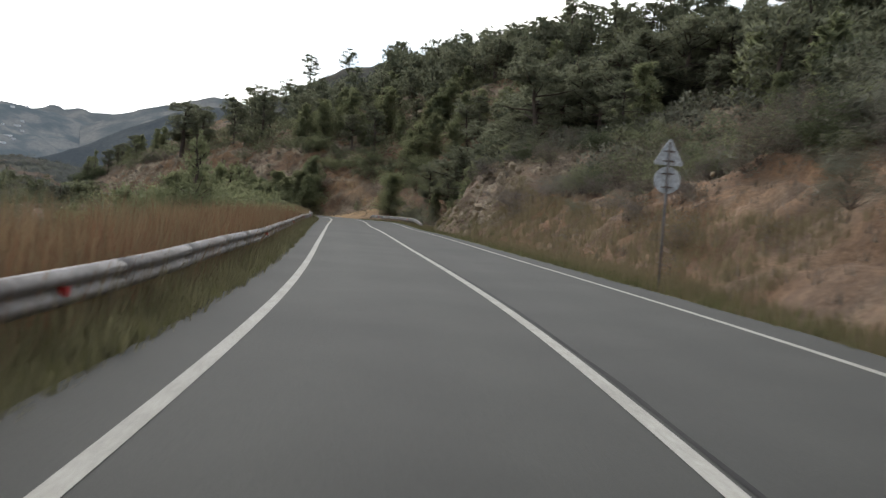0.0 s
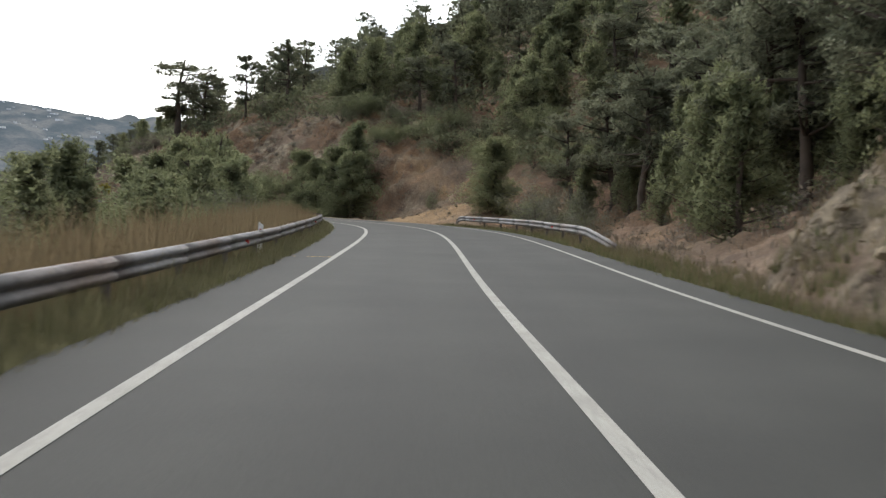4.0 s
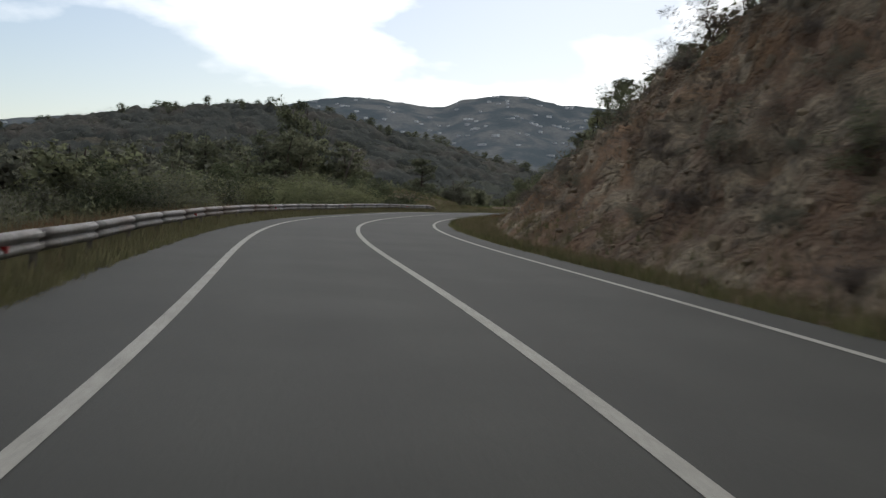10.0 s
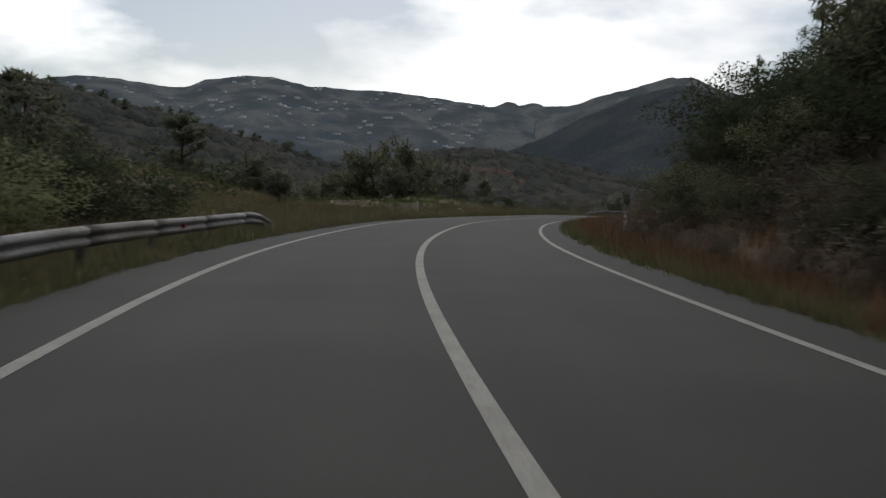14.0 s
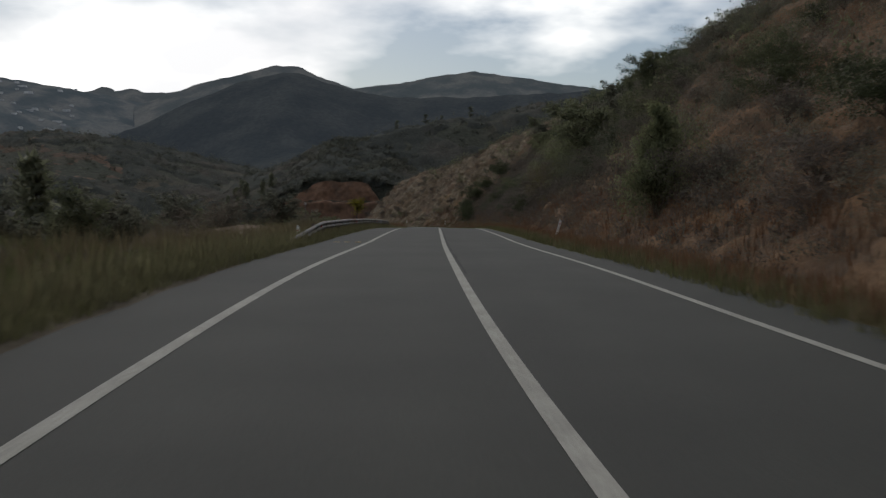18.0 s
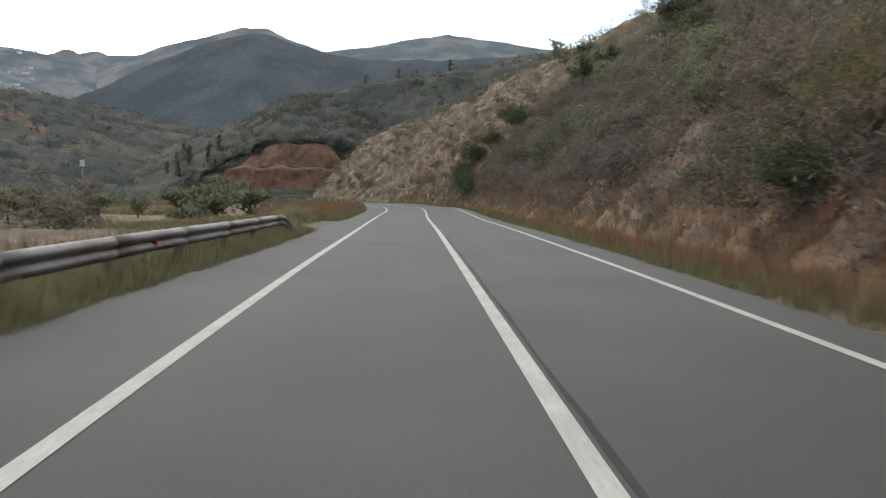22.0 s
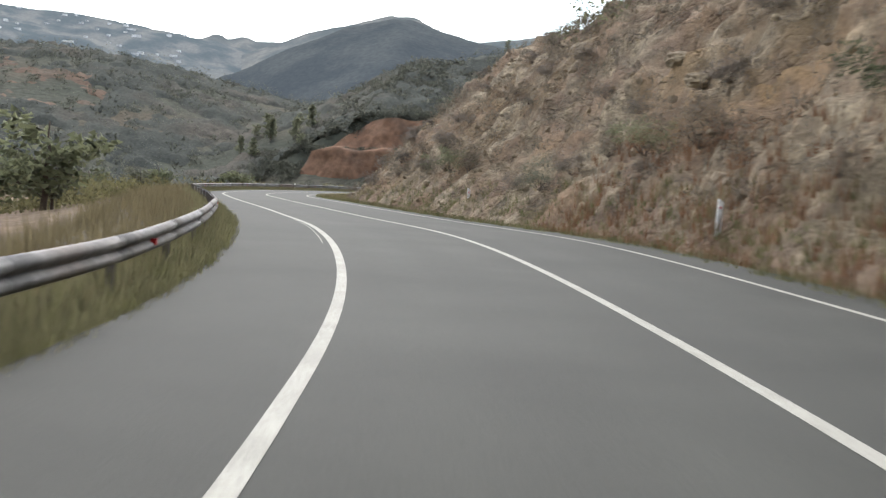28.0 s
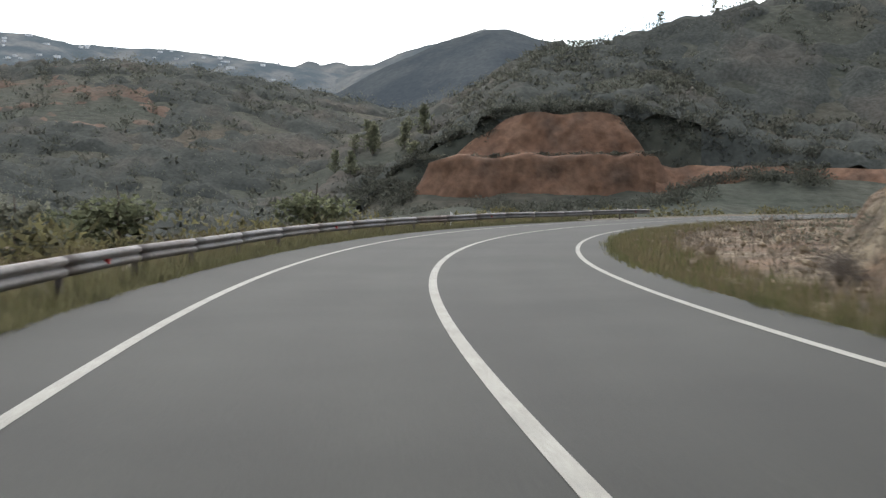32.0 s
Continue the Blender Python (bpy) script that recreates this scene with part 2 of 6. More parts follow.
# right side: where the slope starts, steep part's rise per metre and height, upper rise per metre, top
RIGHT = [(-140, 7.0, 0.5, 4, 0.3, 22), (28, 6.6, 0.62, 6.0, 0.5, 32), (48, 6.3, 0.6, 2.2, 0.24, 20), (62, 5.8, 0.65, 2.1, 0.16, 18), (76, 5.2, 1.25, 4.4, 0.24, 24), (84, 4.9, 1.3, 4.4, 0.3, 30),
         (93, 7.5, 0.5, 3, 0.5, 44), (115, 9.5, 0.35, 2, 0.6, 50), (140, 11.0, 0.7, 4, 0.66, 56), (156, 10.0, 1.0, 3.8, 0.58, 56), (168, 8.0, 1.0, 5.2, 0.58, 56),
         (175, 6.5, 1.0, 9, 0.52, 54), (213, 5.6, 0.95, 9.0, 0.4, 42), (225, 6.2, 0.82, 5.8, 0.38, 40), (243, 6.4, 0.72, 5.6, 0.38, 36), (262, 6.8, 0.68, 5.2, 0.4, 36), (290, 6.6, 0.8, 7, 0.5, 40),
         (330, 6.2, 0.68, 8.6, 0.54, 60), (400, 5.8, 0.82, 10.6, 0.62, 64), (450, 5.4, 0.95, 13, 0.6, 62), (500, 5.2, 1.0, 15, 0.55, 50),
         (540, 5.2, 1.05, 14, 0.48, 36), (562, 5.4, 1.0, 11, 0.42, 34), (582, 6.7, 0.95, 9.5, 0.4, 30), (593, 8.4, 0.95, 9.5, 0.42, 30), (604, 12.0, 0.9, 10, 0.45, 30), (630, 18.0, 0.8, 8, 0.45, 30), (760, 18.0, 0.8, 8, 0.45, 34)]
# left side: where the bank starts, its fall per metre, depth of the valley
LEFT = [(-140, 8.5, 0.35, 9), (60, 8.0, 0.4, 9), (140, 8.0, 0.4, 7), (180, 8.5, 0.25, 5), (250, 8.5, 0.2, 4), (285, 14, 0.05, 1.5),
        (330, 12, 0.12, 2), (370, 9, 0.25, 5), (405, 14, 0.25, 6), (430, 30, 0.2, 5), (450, 10, 0.3, 8), (500, 8.5, 0.35, 7), (540, 8.5, 0.25, 4), (760, 9, 0.25, 4)]
# hills and mountains: the crest's line and the fall per metre to its sides
RIDGES = [
    ([(-700, 300, 2), (-614, 470, 10), (-582, 523, 35), (-555, 561, 56), (-532, 589, 64), (-512, 613, 67), (-481, 643, 67), (-465, 658, 63),
      (-443, 676, 55), (-423, 692, 47), (-397, 710, 39), (-374, 725, 34)], 0.3),
    ([(-520, 800, 30), (-383, 880, 39), (-350, 895, 46), (-330, 890, 50), (-308, 905, 46), (-290, 915, 40), (-270, 925, 36), (-236, 956, 25)], 0.3),
    ([(-238, 842, 3), (-216, 848, 12), (-199, 850, 19), (-183, 851, 29), (-166, 852, 36), (-150, 853, 42), (-135, 854, 47), (-120, 855, 53), (-100, 856, 57), (-60, 862, 64), (40, 872, 82)], 0.42),
]
MOUNTAINS = [
    ("peak", [(-1000, 2150, 40), (-800, 2200, 118), (-717, 2230, 150), (-630, 2260, 198), (-540, 2290, 240), (-455, 2300, 262), (-400, 2305, 246),
              (-340, 2315, 230), (-260, 2320, 217), (-125, 2330, 217), (0, 2330, 225), (300, 2300, 240)], 0.42, 1300),
    ("shoulder", [(-1000, 3120, 270), (-896, 3169, 316), (-837, 3190, 342), (-748, 3230, 368), (-661, 3270, 398), (-590, 3280, 396), (-520, 3260, 360),
                  (-430, 3260, 330)], 0.4, 800),
    ("crest", [(-620, 3540, 340), (-513, 3551, 364), (-310, 3570, 391), (-209, 3575, 412), (-125, 3577, 422), (-42, 3576, 413), (156, 3567, 382),
               (400, 3540, 350), (900, 3400, 330)], 0.4, 800),
    ("twin_tops", [(-1560, 3600, 360), (-1339, 3704, 370), (-1312, 3712, 380), (-1290, 3715, 388), (-1262, 3728, 384), (-1250, 3735, 375), (-1230, 3740, 382),
                   (-1205, 3750, 388), (-1185, 3756, 383), (-1169, 3761, 375), (-1100, 3780, 378), (-1034, 3800, 392), (-900, 3800, 402), (-700, 3800, 425)], 0.45, 800),
    ("village_mountain", [(-3900, 500, 180), (-3400, 1200, 205), (-2821, 1938, 249), (-2649, 2184, 286), (-2400, 2500, 320), (-2270, 2640, 366), (-2220, 2690, 376),
                          (-2130, 2770, 374), (-2030, 2850, 358), (-1985, 2890, 360), (-1940, 2920, 384), (-1860, 2990, 402), (-1780, 3040, 400),
                          (-1690, 3090, 378), (-1480, 3210, 370), (-1314, 3290, 350), (-1150, 3340, 325), (-950, 3380, 280)], 0.3, 1500),
]


def rough_noise(x, y, size, octaves=4):
    """Smooth hills between -1 and 1, by summed waves."""
    out, amp, rng = 0.0, 1.0, np.random.default_rng(5)
    for k in range(octaves):
        for _ in range(3):
            ang, ph = rng.uniform(0, 6.283), rng.uniform(0, 6.283)
            f = 2**k / size * rng.uniform(0.8, 1.25)
            out = out + amp / 3 * np.sin((x * math.cos(ang) + y * math.sin(ang)) * f * 6.283 + ph + 1.3 * np.sin((x * math.sin(ang) - y * math.cos(ang)) * f * 4.1 + ph * 2))
        amp *= 0.5
    return out


def nearest(x, y):
    """The place along the road nearest to points, and how far to its right they lie."""
    x, y = np.atleast_1d(x).ravel(), np.atleast_1d(y).ravel()
    k = slice(0, np.searchsorted(S_ALL, LAST_S + 60), 4)
    sx, sy, ss, sa = X_ALL[k], Y_ALL[k], S_ALL[k], A_ALL[k]
    s, u = np.empty(len(x)), np.empty(len(x))
    for c in range(0, len(x), 20000):
        d = (x[c:c + 20000, None] - sx) ** 2 + (y[c:c + 20000, None] - sy) ** 2
        i = d.argmin(1)
        dx, dy = x[c:c + 20000] - sx[i], y[c:c + 20000] - sy[i]
        t = np.clip(-dx * np.sin(sa[i]) + dy * np.cos(sa[i]), -2.5, 2.5)
        s[c:c + 20000] = ss[i] + t
        side = dx * np.cos(sa[i]) + dy * np.sin(sa[i])
        u[c:c + 20000] = np.sign(side) * np.sqrt(d[np.arange(len(i)), i])
    return s, u


def profile(s, u):
    """The ground's height over the road at s, u metres to the right."""
    start, steep, first, gentle, top = table(RIGHT, s)
    r = np.maximum(u - start, 0)
    up = np.minimum(r * steep, first) + np.maximum(r - first / steep, 0) * gentle
    up = top * (1 - np.exp(-up / top * 1.0)) * 1.25
    up = up + 1.5 * np.exp(-((s - 146) / 7) ** 2 - ((u - 9.5) / 2.5) ** 2)
    up = np.minimum(up, top) - 0.12 * np.clip((u - 4.0) / 1.0, 0, 1) * (up < 0.1)
    edge, fall, deep = table(LEFT, s)
    l = np.maximum(-u - edge, 0)
    down = deep * (1 - np.exp(-l * fall / deep))
    down = down + 0.05 * np.clip((-u - 5.2), 0, 1) - 1.4 * np.exp(-((s - 336) / 14) ** 2 - ((u + 15) / 6) ** 2)
    down = down - 1.9 * np.exp(-((s - 303) / 20) ** 2) * np.clip((-u - 8) / 16, 0, 1) * np.clip((60 + u) / 20, 0, 1)
    return np.where(u > 0, up, -down)


def ground_z(x, y):
    """The height of the land at points."""
    shape = np.shape(x)
    x, y = np.ravel(x), np.ravel(y)
    s, u = nearest(x, y)
    z = np.interp(s, S_ALL, Z_ALL) + profile(s, u)
    near = np.clip((np.abs(u) - 7) / 14, 0, 1)
    z = z + near * (0.7 * rough_noise(x, y, 16, 3) + np.clip(np.abs(u) / 60, 0, 1) * 3.5 * rough_noise(x, y, 70, 3))
    far = np.clip((np.abs(u) - 60) / 120, 0, 1)
    for pts, slope in RIDGES:
        best = np.full(len(x), -99.0)
        for (ax, ay, ah), (bx, by, bh) in zip(pts, pts[1:]):
            t = np.clip(((x - ax) * (bx - ax) + (y - ay) * (by - ay)) / ((bx - ax) ** 2 + (by - ay) ** 2), 0, 1)
            d = np.hypot(x - ax - t * (bx - ax), y - ay - t * (by - ay))
            best = np.maximum(best, ah + t * (bh - ah) - slope * (np.sqrt(d * d + 900) - 30))
        gully = 1 + 0.05 * rough_noise(x, y, 260, 4)
        z = np.maximum(z, far * best * gully + (1 - far) * z)
    return z.reshape(shape)


def mesh_object(name, verts, faces, mat, parent=None, label="", smooth=True):
    me = bpy.data.meshes.new(name)
    me.from_pydata([tuple(v) for v in verts], [], [tuple(f) for f in faces])
    if smooth:
        me.polygons.foreach_set("use_smooth", [True] * len(me.polygons))
    for m in (mat if isinstance(mat, list) else [mat]):
        me.materials.append(m)
    me.update()
    ob = new(name, me)
    ob.parent = parent
    if label:
        ob["label"] = label
    return ob


def sheet(rows, cols, flip=False):
    """The faces of a grid of rows x cols points."""
    i = np.arange((rows - 1) * (cols - 1))
    a = i // (cols - 1) * cols + i % (cols - 1)
    f = np.stack([a, a + 1, a + cols + 1, a + cols], -1)
    return (f[:, ::-1] if flip else f).tolist()

# ---- ground ----


def earth_material():
    """Roadside earth: brown soil, with ochre dirt, red soil and pale broken rock where the ground's own marks say so."""
    mat = bpy.data.materials.new("roadside_earth")
    mat.use_nodes = True
    n, l = mat.node_tree.nodes, mat.node_tree.links
    b = n["Principled BSDF"]
    b.inputs["Roughness"].default_value, b.inputs["Specular IOR Level"].default_value = 0.95, 0.2
    co, kind, sep = n.new("ShaderNodeTexCoord"), n.new("ShaderNodeAttribute"), n.new("ShaderNodeSeparateColor")
    kind.attribute_name = "soil"
    l.new(kind.outputs["Color"], sep.inputs["Color"])

    def waves(scale, detail=7, rough=0.55):
        q = n.new("ShaderNodeTexNoise")
        q.inputs["Scale"].default_value, q.inputs["Detail"].default_value, q.inputs["Roughness"].default_value = scale, detail, rough
        l.new(co.outputs["Object"], q.inputs["Vector"])
        return q.outputs["Fac"]

    def blend(a, c, fac):
        m = n.new("ShaderNodeMix")
        m.data_type = "RGBA"
        l.new(fac, m.inputs["Factor"])
        for v, slot in ((a, "A"), (c, "B")):
            if isinstance(v, tuple):
                m.inputs[slot].default_value = (*v, 1)
            else:
                l.new(v, m.inputs[slot])
        return m.outputs["Result"]

    def steep(v, lo, hi):
        m = n.new("ShaderNodeMapRange")
        m.inputs["From Min"].default_value, m.inputs["From Max"].default_value = lo, hi
        l.new(v, m.inputs["Value"])
        return m.outputs["Result"]

    def weight(channel, v):
        m, k = n.new("ShaderNodeMath"), n.new("ShaderNodeMath")
        m.operation, k.operation, k.use_clamp = "MULTIPLY", "MULTIPLY", True
        l.new(sep.outputs[channel], m.inputs[0])
        l.new(v, m.inputs[1])
        l.new(m.outputs[0], k.inputs[0])
        k.inputs[1].default_value = 1.6
        return k.outputs[0]

    patch, grain, big = waves(0.5), waves(7.0, 8, 0.7), waves(0.09, 4)
    soil = blend((0.13, 0.095, 0.069), (0.25, 0.182, 0.128), steep(patch, 0.36, 0.64))
    soil = blend(soil, (0.14, 0.118, 0.07), steep(big, 0.5, 0.66))
    red = blend((0.15, 0.094, 0.06), (0.285, 0.17, 0.094), steep(patch, 0.35, 0.65))
    ochre = blend((0.22, 0.145, 0.075), (0.33, 0.22, 0.115), steep(patch, 0.35, 0.65))
    pale = blend((0.17, 0.138, 0.1), (0.37, 0.3, 0.205), steep(waves(1.4, 8, 0.65), 0.4, 0.64))
    c = blend(soil, red, weight("Green", steep(big, 0.3, 0.55)))
    c = blend(c, pale, weight("Blue", steep(waves(0.33, 6), 0.45, 0.6)))
    turf = blend((0.075, 0.07, 0.045), (0.15, 0.137, 0.098), steep(waves(0.9, 8, 0.65), 0.36, 0.64))
    c = blend(c, turf, kind.outputs["Alpha"])
    c = blend(c, ochre, sep.outputs["Red"])
    gm, sc = n.new("ShaderNodeMapRange"), n.new("ShaderNodeVectorMath")
    gm.inputs["From Min"].default_value, gm.inputs["From Max"].default_value = 0.3, 0.7
    gm.inputs["To Min"].default_value, gm.inputs["To Max"].default_value = 0.6, 1.35
    sc.operation = "SCALE"
    l.new(grain, gm.inputs["Value"])
    l.new(c, sc.inputs[0])
    l.new(gm.outputs["Result"], sc.inputs["Scale"])
    l.new(sc.outputs["Vector"], b.inputs["Base Color"])
    bu = n.new("ShaderNodeBump")
    bu.inputs["Strength"].default_value, bu.inputs["Distance"].default_value = 0.8, 0.12
    l.new(grain, bu.inputs["Height"])
    crack, stone, shift = n.new("ShaderNodeTexVoronoi"), n.new("ShaderNodeBump"), n.new("ShaderNodeVectorMath")
    crack.feature, crack.inputs["Scale"].default_value = "DISTANCE_TO_EDGE", 1.9
    warp = n.new("ShaderNodeTexNoise")
    warp.inputs["Scale"].default_value, warp.inputs["Detail"].default_value = 1.1, 5
    l.new(co.outputs["Object"], warp.inputs["Vector"])
    shift.operation = "MULTIPLY_ADD"
    shift.inputs[1].default_value = (1.3, 1.3, 1.3)
    l.new(warp.outputs["Color"], shift.inputs[0])
    l.new(co.outputs["Object"], shift.inputs[2])
    l.new(shift.outputs["Vector"], crack.inputs["Vector"])
    stone.inputs["Distance"].default_value = 0.13
    l.new(steep(crack.outputs["Distance"], 0.0, 0.22), stone.inputs["Height"])
    l.new(weight("Blue", steep(waves(0.4, 5), 0.42, 0.62)), stone.inputs["Strength"])
    clod = n.new("ShaderNodeBump")
    clod.inputs["Strength"].default_value, clod.inputs["Distance"].default_value = 0.5, 0.3
    l.new(waves(1.5, 9, 0.68), clod.inputs["Height"])
    l.new(bu.outputs["Normal"], clod.inputs["Normal"])
    l.new(clod.outputs["Normal"], stone.inputs["Normal"])
    l.new(stone.outputs["Normal"], b.inputs["Normal"])
    return mat


EARTH = earth_material()
LAND = surface("scrub_land", [(0.066, 0.073, 0.058), (0.088, 0.09, 0.072), (0.118, 0.102, 0.078)], 0.95, 0.02, 0.5, 0.8, spread=0.16, spec=0.05)

# how much ochre dirt, red soil and pale rock there is on the right side
SOILS = [(-140, 0, 0.1, 0.1), (50, 0, 0.75, 0.15), (62, 0, 0.6, 0.2), (70, 0, 0.15, 0.75), (84, 0, 0.1, 0.8), (94, 0, 0.2, 0.1), (132, 0.0, 0.5, 0.1), (140, 0.3, 0.7, 0.3), (160, 0.3, 0.7, 0.4),
         (172, 0, 0.5, 0.9), (230, 0, 0.5, 0.9), (258, 0, 0.2, 0.1), (300, 0, 0.3, 0.05), (335, 0, 0.9, 0.1), (400, 0, 0.6, 0.12), (450, 0, 0.45, 0.25), (490, 0, 0.25, 0.4), (520, 0, 0.2, 0.7), (620, 0, 0.25, 0.7), (800, 0, 0.3, 0.5)]
s_rows = np.r_[np.arange(-110, 14, 1.25), np.arange(14, 600, 0.6), np.arange(600, LAST_S + 50, 1.25)]
u_cols = np.r_[-60, -48, -38, -30, -24, -19, -15.5, -13, -11, -9.5, np.arange(-8.4, -2.0, 0.8), 2.2, 3.2, np.arange(4.0, 15, 0.3), np.arange(15, 26, 0.7), 27, 29, 31.5, 35, 40, 46]
SS, UU = np.meshgrid(s_rows, u_cols, indexing="ij")
strip = along(SS, UU)
tarmac = (UU > -lane(SS) - table(SHOULDER, SS.ravel())[0].reshape(SS.shape) + 0.25) & (UU < lane(SS) + 0.6)
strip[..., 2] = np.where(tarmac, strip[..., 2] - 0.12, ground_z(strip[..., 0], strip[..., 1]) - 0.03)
# broken rock relief on the slopes
lump = np.array([noise.turbulence(Vector(p) * 0.45, 4, False) for p in strip.reshape(-1, 3)]).reshape(SS.shape) - 0.45
crag = np.array([noise.cell(Vector((p[0] * 1.3, p[1] * 1.3, p[2] * 1.8))) for p in strip.reshape(-1, 3)]).reshape(SS.shape)
soils = [v.reshape(SS.shape) for v in table(SOILS, SS.ravel())]
slope_w = np.clip((UU - np.array(table(RIGHT, SS.ravel())[0]).reshape(SS.shape)) / 1.5, 0, 1) * np.clip((60 - UU) / 30, 0, 1)
a_s = np.interp(SS, S_ALL, A_ALL)
rough_face = np.clip(0.35 + soils[2], 0, 1)
tilted = strip[..., 2] * 1.5 + 0.35 * strip[..., 0] + 0.2 * strip[..., 1]
shelf = np.abs((tilted + 1.6 * lump) % 1.0 - 0.5) * 2
chips = np.array([noise.turbulence(Vector(p) * 1.7, 3, True) for p in strip.reshape(-1, 3)]).reshape(SS.shape) - 0.55
gulch = np.array([noise.noise(Vector((q[0] * 0.23, q[1] * 0.05, 4.0))) for q in np.stack([SS, UU], -1).reshape(-1, 2)]).reshape(SS.shape)
push = slope_w * (0.75 * lump + 0.22 * soils[2] * crag + rough_face * (0.3 * (shelf - 0.5) * np.clip(lump * 3 + 0.6, 0, 1) + 0.35 * chips) + 0.22 * gulch)
strip[..., 0] -= push * 0.6 * np.cos(a_s)
strip[..., 1] -= push * 0.6 * np.sin(a_s)
strip[..., 2] += push * 0.8
near_ground = mesh_object("ground_roadside", strip.reshape(-1, 3), sheet(*SS.shape), EARTH)
dirt = np.exp(-((SS - 151) / 9) ** 4) * np.clip((10.5 - UU) / 1.2, 0, 1) * (UU > 2)
clearing = np.exp(-((SS - 437) / 12) ** 4) * np.clip((-UU - 6) / 2, 0, 1) * np.clip((34 + UU) / 3, 0, 1)
edge_dirt = np.exp(-((SS - 150) / 9) ** 4) * (UU < -4.5) * (UU > -5.6) * 0.7
bare = sum(w * np.exp(-((SS - a) / 2.6) ** 2 - ((UU - c) / 0.9) ** 2) for a, c, w in ((530, 9.8, 0.9), (522, 9.4, 0.8), (475, 10.8, 0.8), (533, 14.0, 0.7), (519, 12.4, 0.6), (538, 7.6, 0.6), (452, 9.0, 0.6), (465, 12.0, 0.6), (156, 12.6, 0.9), (151.5, 12.8, 0.9), (162, 13.2, 0.7), (147, 13.4, 0.6), (459, 9.5, 0.7), (472, 9.6, 0.8), (516, 11.1, 0.8), (525, 8.4, 0.7)))
soil = np.stack([np.clip(dirt + bare * (0.5 + 0.7 * crag) + edge_dirt, 0, 1), soils[1] * (UU > 4.6), soils[2] * (UU > 4.6), np.clip(clearing + 0.7 * (UU < -3) * (UU > -10), 0, 1)], -1)
att = near_ground.data.color_attributes.new("soil", "FLOAT_COLOR", "POINT")
att.data.foreach_set("color", soil.reshape(-1))
tagged(near_ground, "dry stony roadside earth with brown soil, red cuttings and rubble", "ground", kind="structure")

gx = np.r_[np.linspace(-4600, -760, 40), np.arange(-700, 420, 10.0), np.linspace(480, 4600, 40)]
gy = np.r_[np.linspace(-2600, -220, 24), np.arange(-180, 1020, 10.0), np.linspace(1060, 4700, 60)]
GX, GY = np.meshgrid(gx, gy, indexing="ij")
GZ = ground_z(GX, GY)
gs, gu = nearest(GX, GY)
inside = ((np.abs(gu - (-7)) < 51) & (gs > -108) & (gs < LAST_S + 46)).reshape(GX.shape)
GZ = GZ - np.where(inside, 5.0, 0.3)
land = mesh_object("ground", np.stack([GX, GY, GZ], -1).reshape(-1, 3), sheet(*GX.shape, flip=True), LAND)
tagged(land, "hilly land with dark scrub and pine woods up to the mountains", "ground", kind="structure")

# ---- mountains far off ----


# the air's haze is painted in as a faint even bluish glow
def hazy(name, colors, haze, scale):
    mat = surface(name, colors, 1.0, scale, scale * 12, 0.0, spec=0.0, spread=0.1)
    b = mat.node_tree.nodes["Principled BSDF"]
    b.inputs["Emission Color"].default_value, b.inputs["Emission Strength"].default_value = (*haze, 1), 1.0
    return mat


# colour of the haze glow that each mountain's slope gives off
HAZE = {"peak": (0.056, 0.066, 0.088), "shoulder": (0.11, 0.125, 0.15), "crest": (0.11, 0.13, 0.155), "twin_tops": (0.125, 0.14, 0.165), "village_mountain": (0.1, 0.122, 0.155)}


def mountain(name, pts, fall, reach):
    """A mountain's side towards the road, below its crest."""
    p = np.array(pts, float)
    d = np.r_[0, np.cumsum(np.hypot(*np.diff(p[:, :2], axis=0).T))]
    q = np.arange(0, d[-1], 14.0)
    crest = np.stack([np.interp(q, d, p[:, k]) for k in range(3)], -1)
    out = crest[:, :2] - np.array([-60.0, 300.0])
    out /= np.linalg.norm(out, axis=1)[:, None]
    down = np.r_[-260, -120, -50, 0, 12, 25, 45, 70, 100, np.arange(140, reach, 45)]
    g = np.zeros((len(q), len(down), 3))
    g[..., :2] = crest[:, None, :2] - out[:, None] * down[None, :, None]
    g[..., 2] = crest[:, None, 2] - np.abs(down) * fall
    fold = np.clip(np.abs(down) / 300, 0, 1)
    g[..., 2] += fold * 22 * rough_noise(g[..., 0], g[..., 1], 420, 4) + 2.2 * rough_noise(g[..., 0], g[..., 1], 60, 3)
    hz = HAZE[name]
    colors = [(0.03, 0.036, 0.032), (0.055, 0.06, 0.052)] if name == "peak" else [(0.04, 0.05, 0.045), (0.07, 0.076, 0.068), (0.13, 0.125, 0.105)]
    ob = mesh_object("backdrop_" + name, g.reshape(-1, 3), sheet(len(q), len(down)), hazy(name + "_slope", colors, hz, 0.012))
    tagged(ob, "distant hazy mountain with scrub and pale terraces", "mountain", kind="structure")
    return g


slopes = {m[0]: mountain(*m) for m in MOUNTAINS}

# ---- road ----
s_road = np.arange(-110, LAST_S + 40, 1.5)


def ribbon(name, s, left, right, up, mat, parent=None, cols=2, label=""):
    """A strip of the road's surface between two lines."""
    w = np.linspace(0, 1, cols)
    left, right = np.broadcast_to(left, s.shape), np.broadcast_to(right, s.shape)
    U = left[:, None] * (1 - w) + right[:, None] * w
    p = along(s[:, None] + 0 * U, U, up)
    return mesh_object(name, p.reshape(-1, 3), sheet(len(s), cols), mat, parent, label)


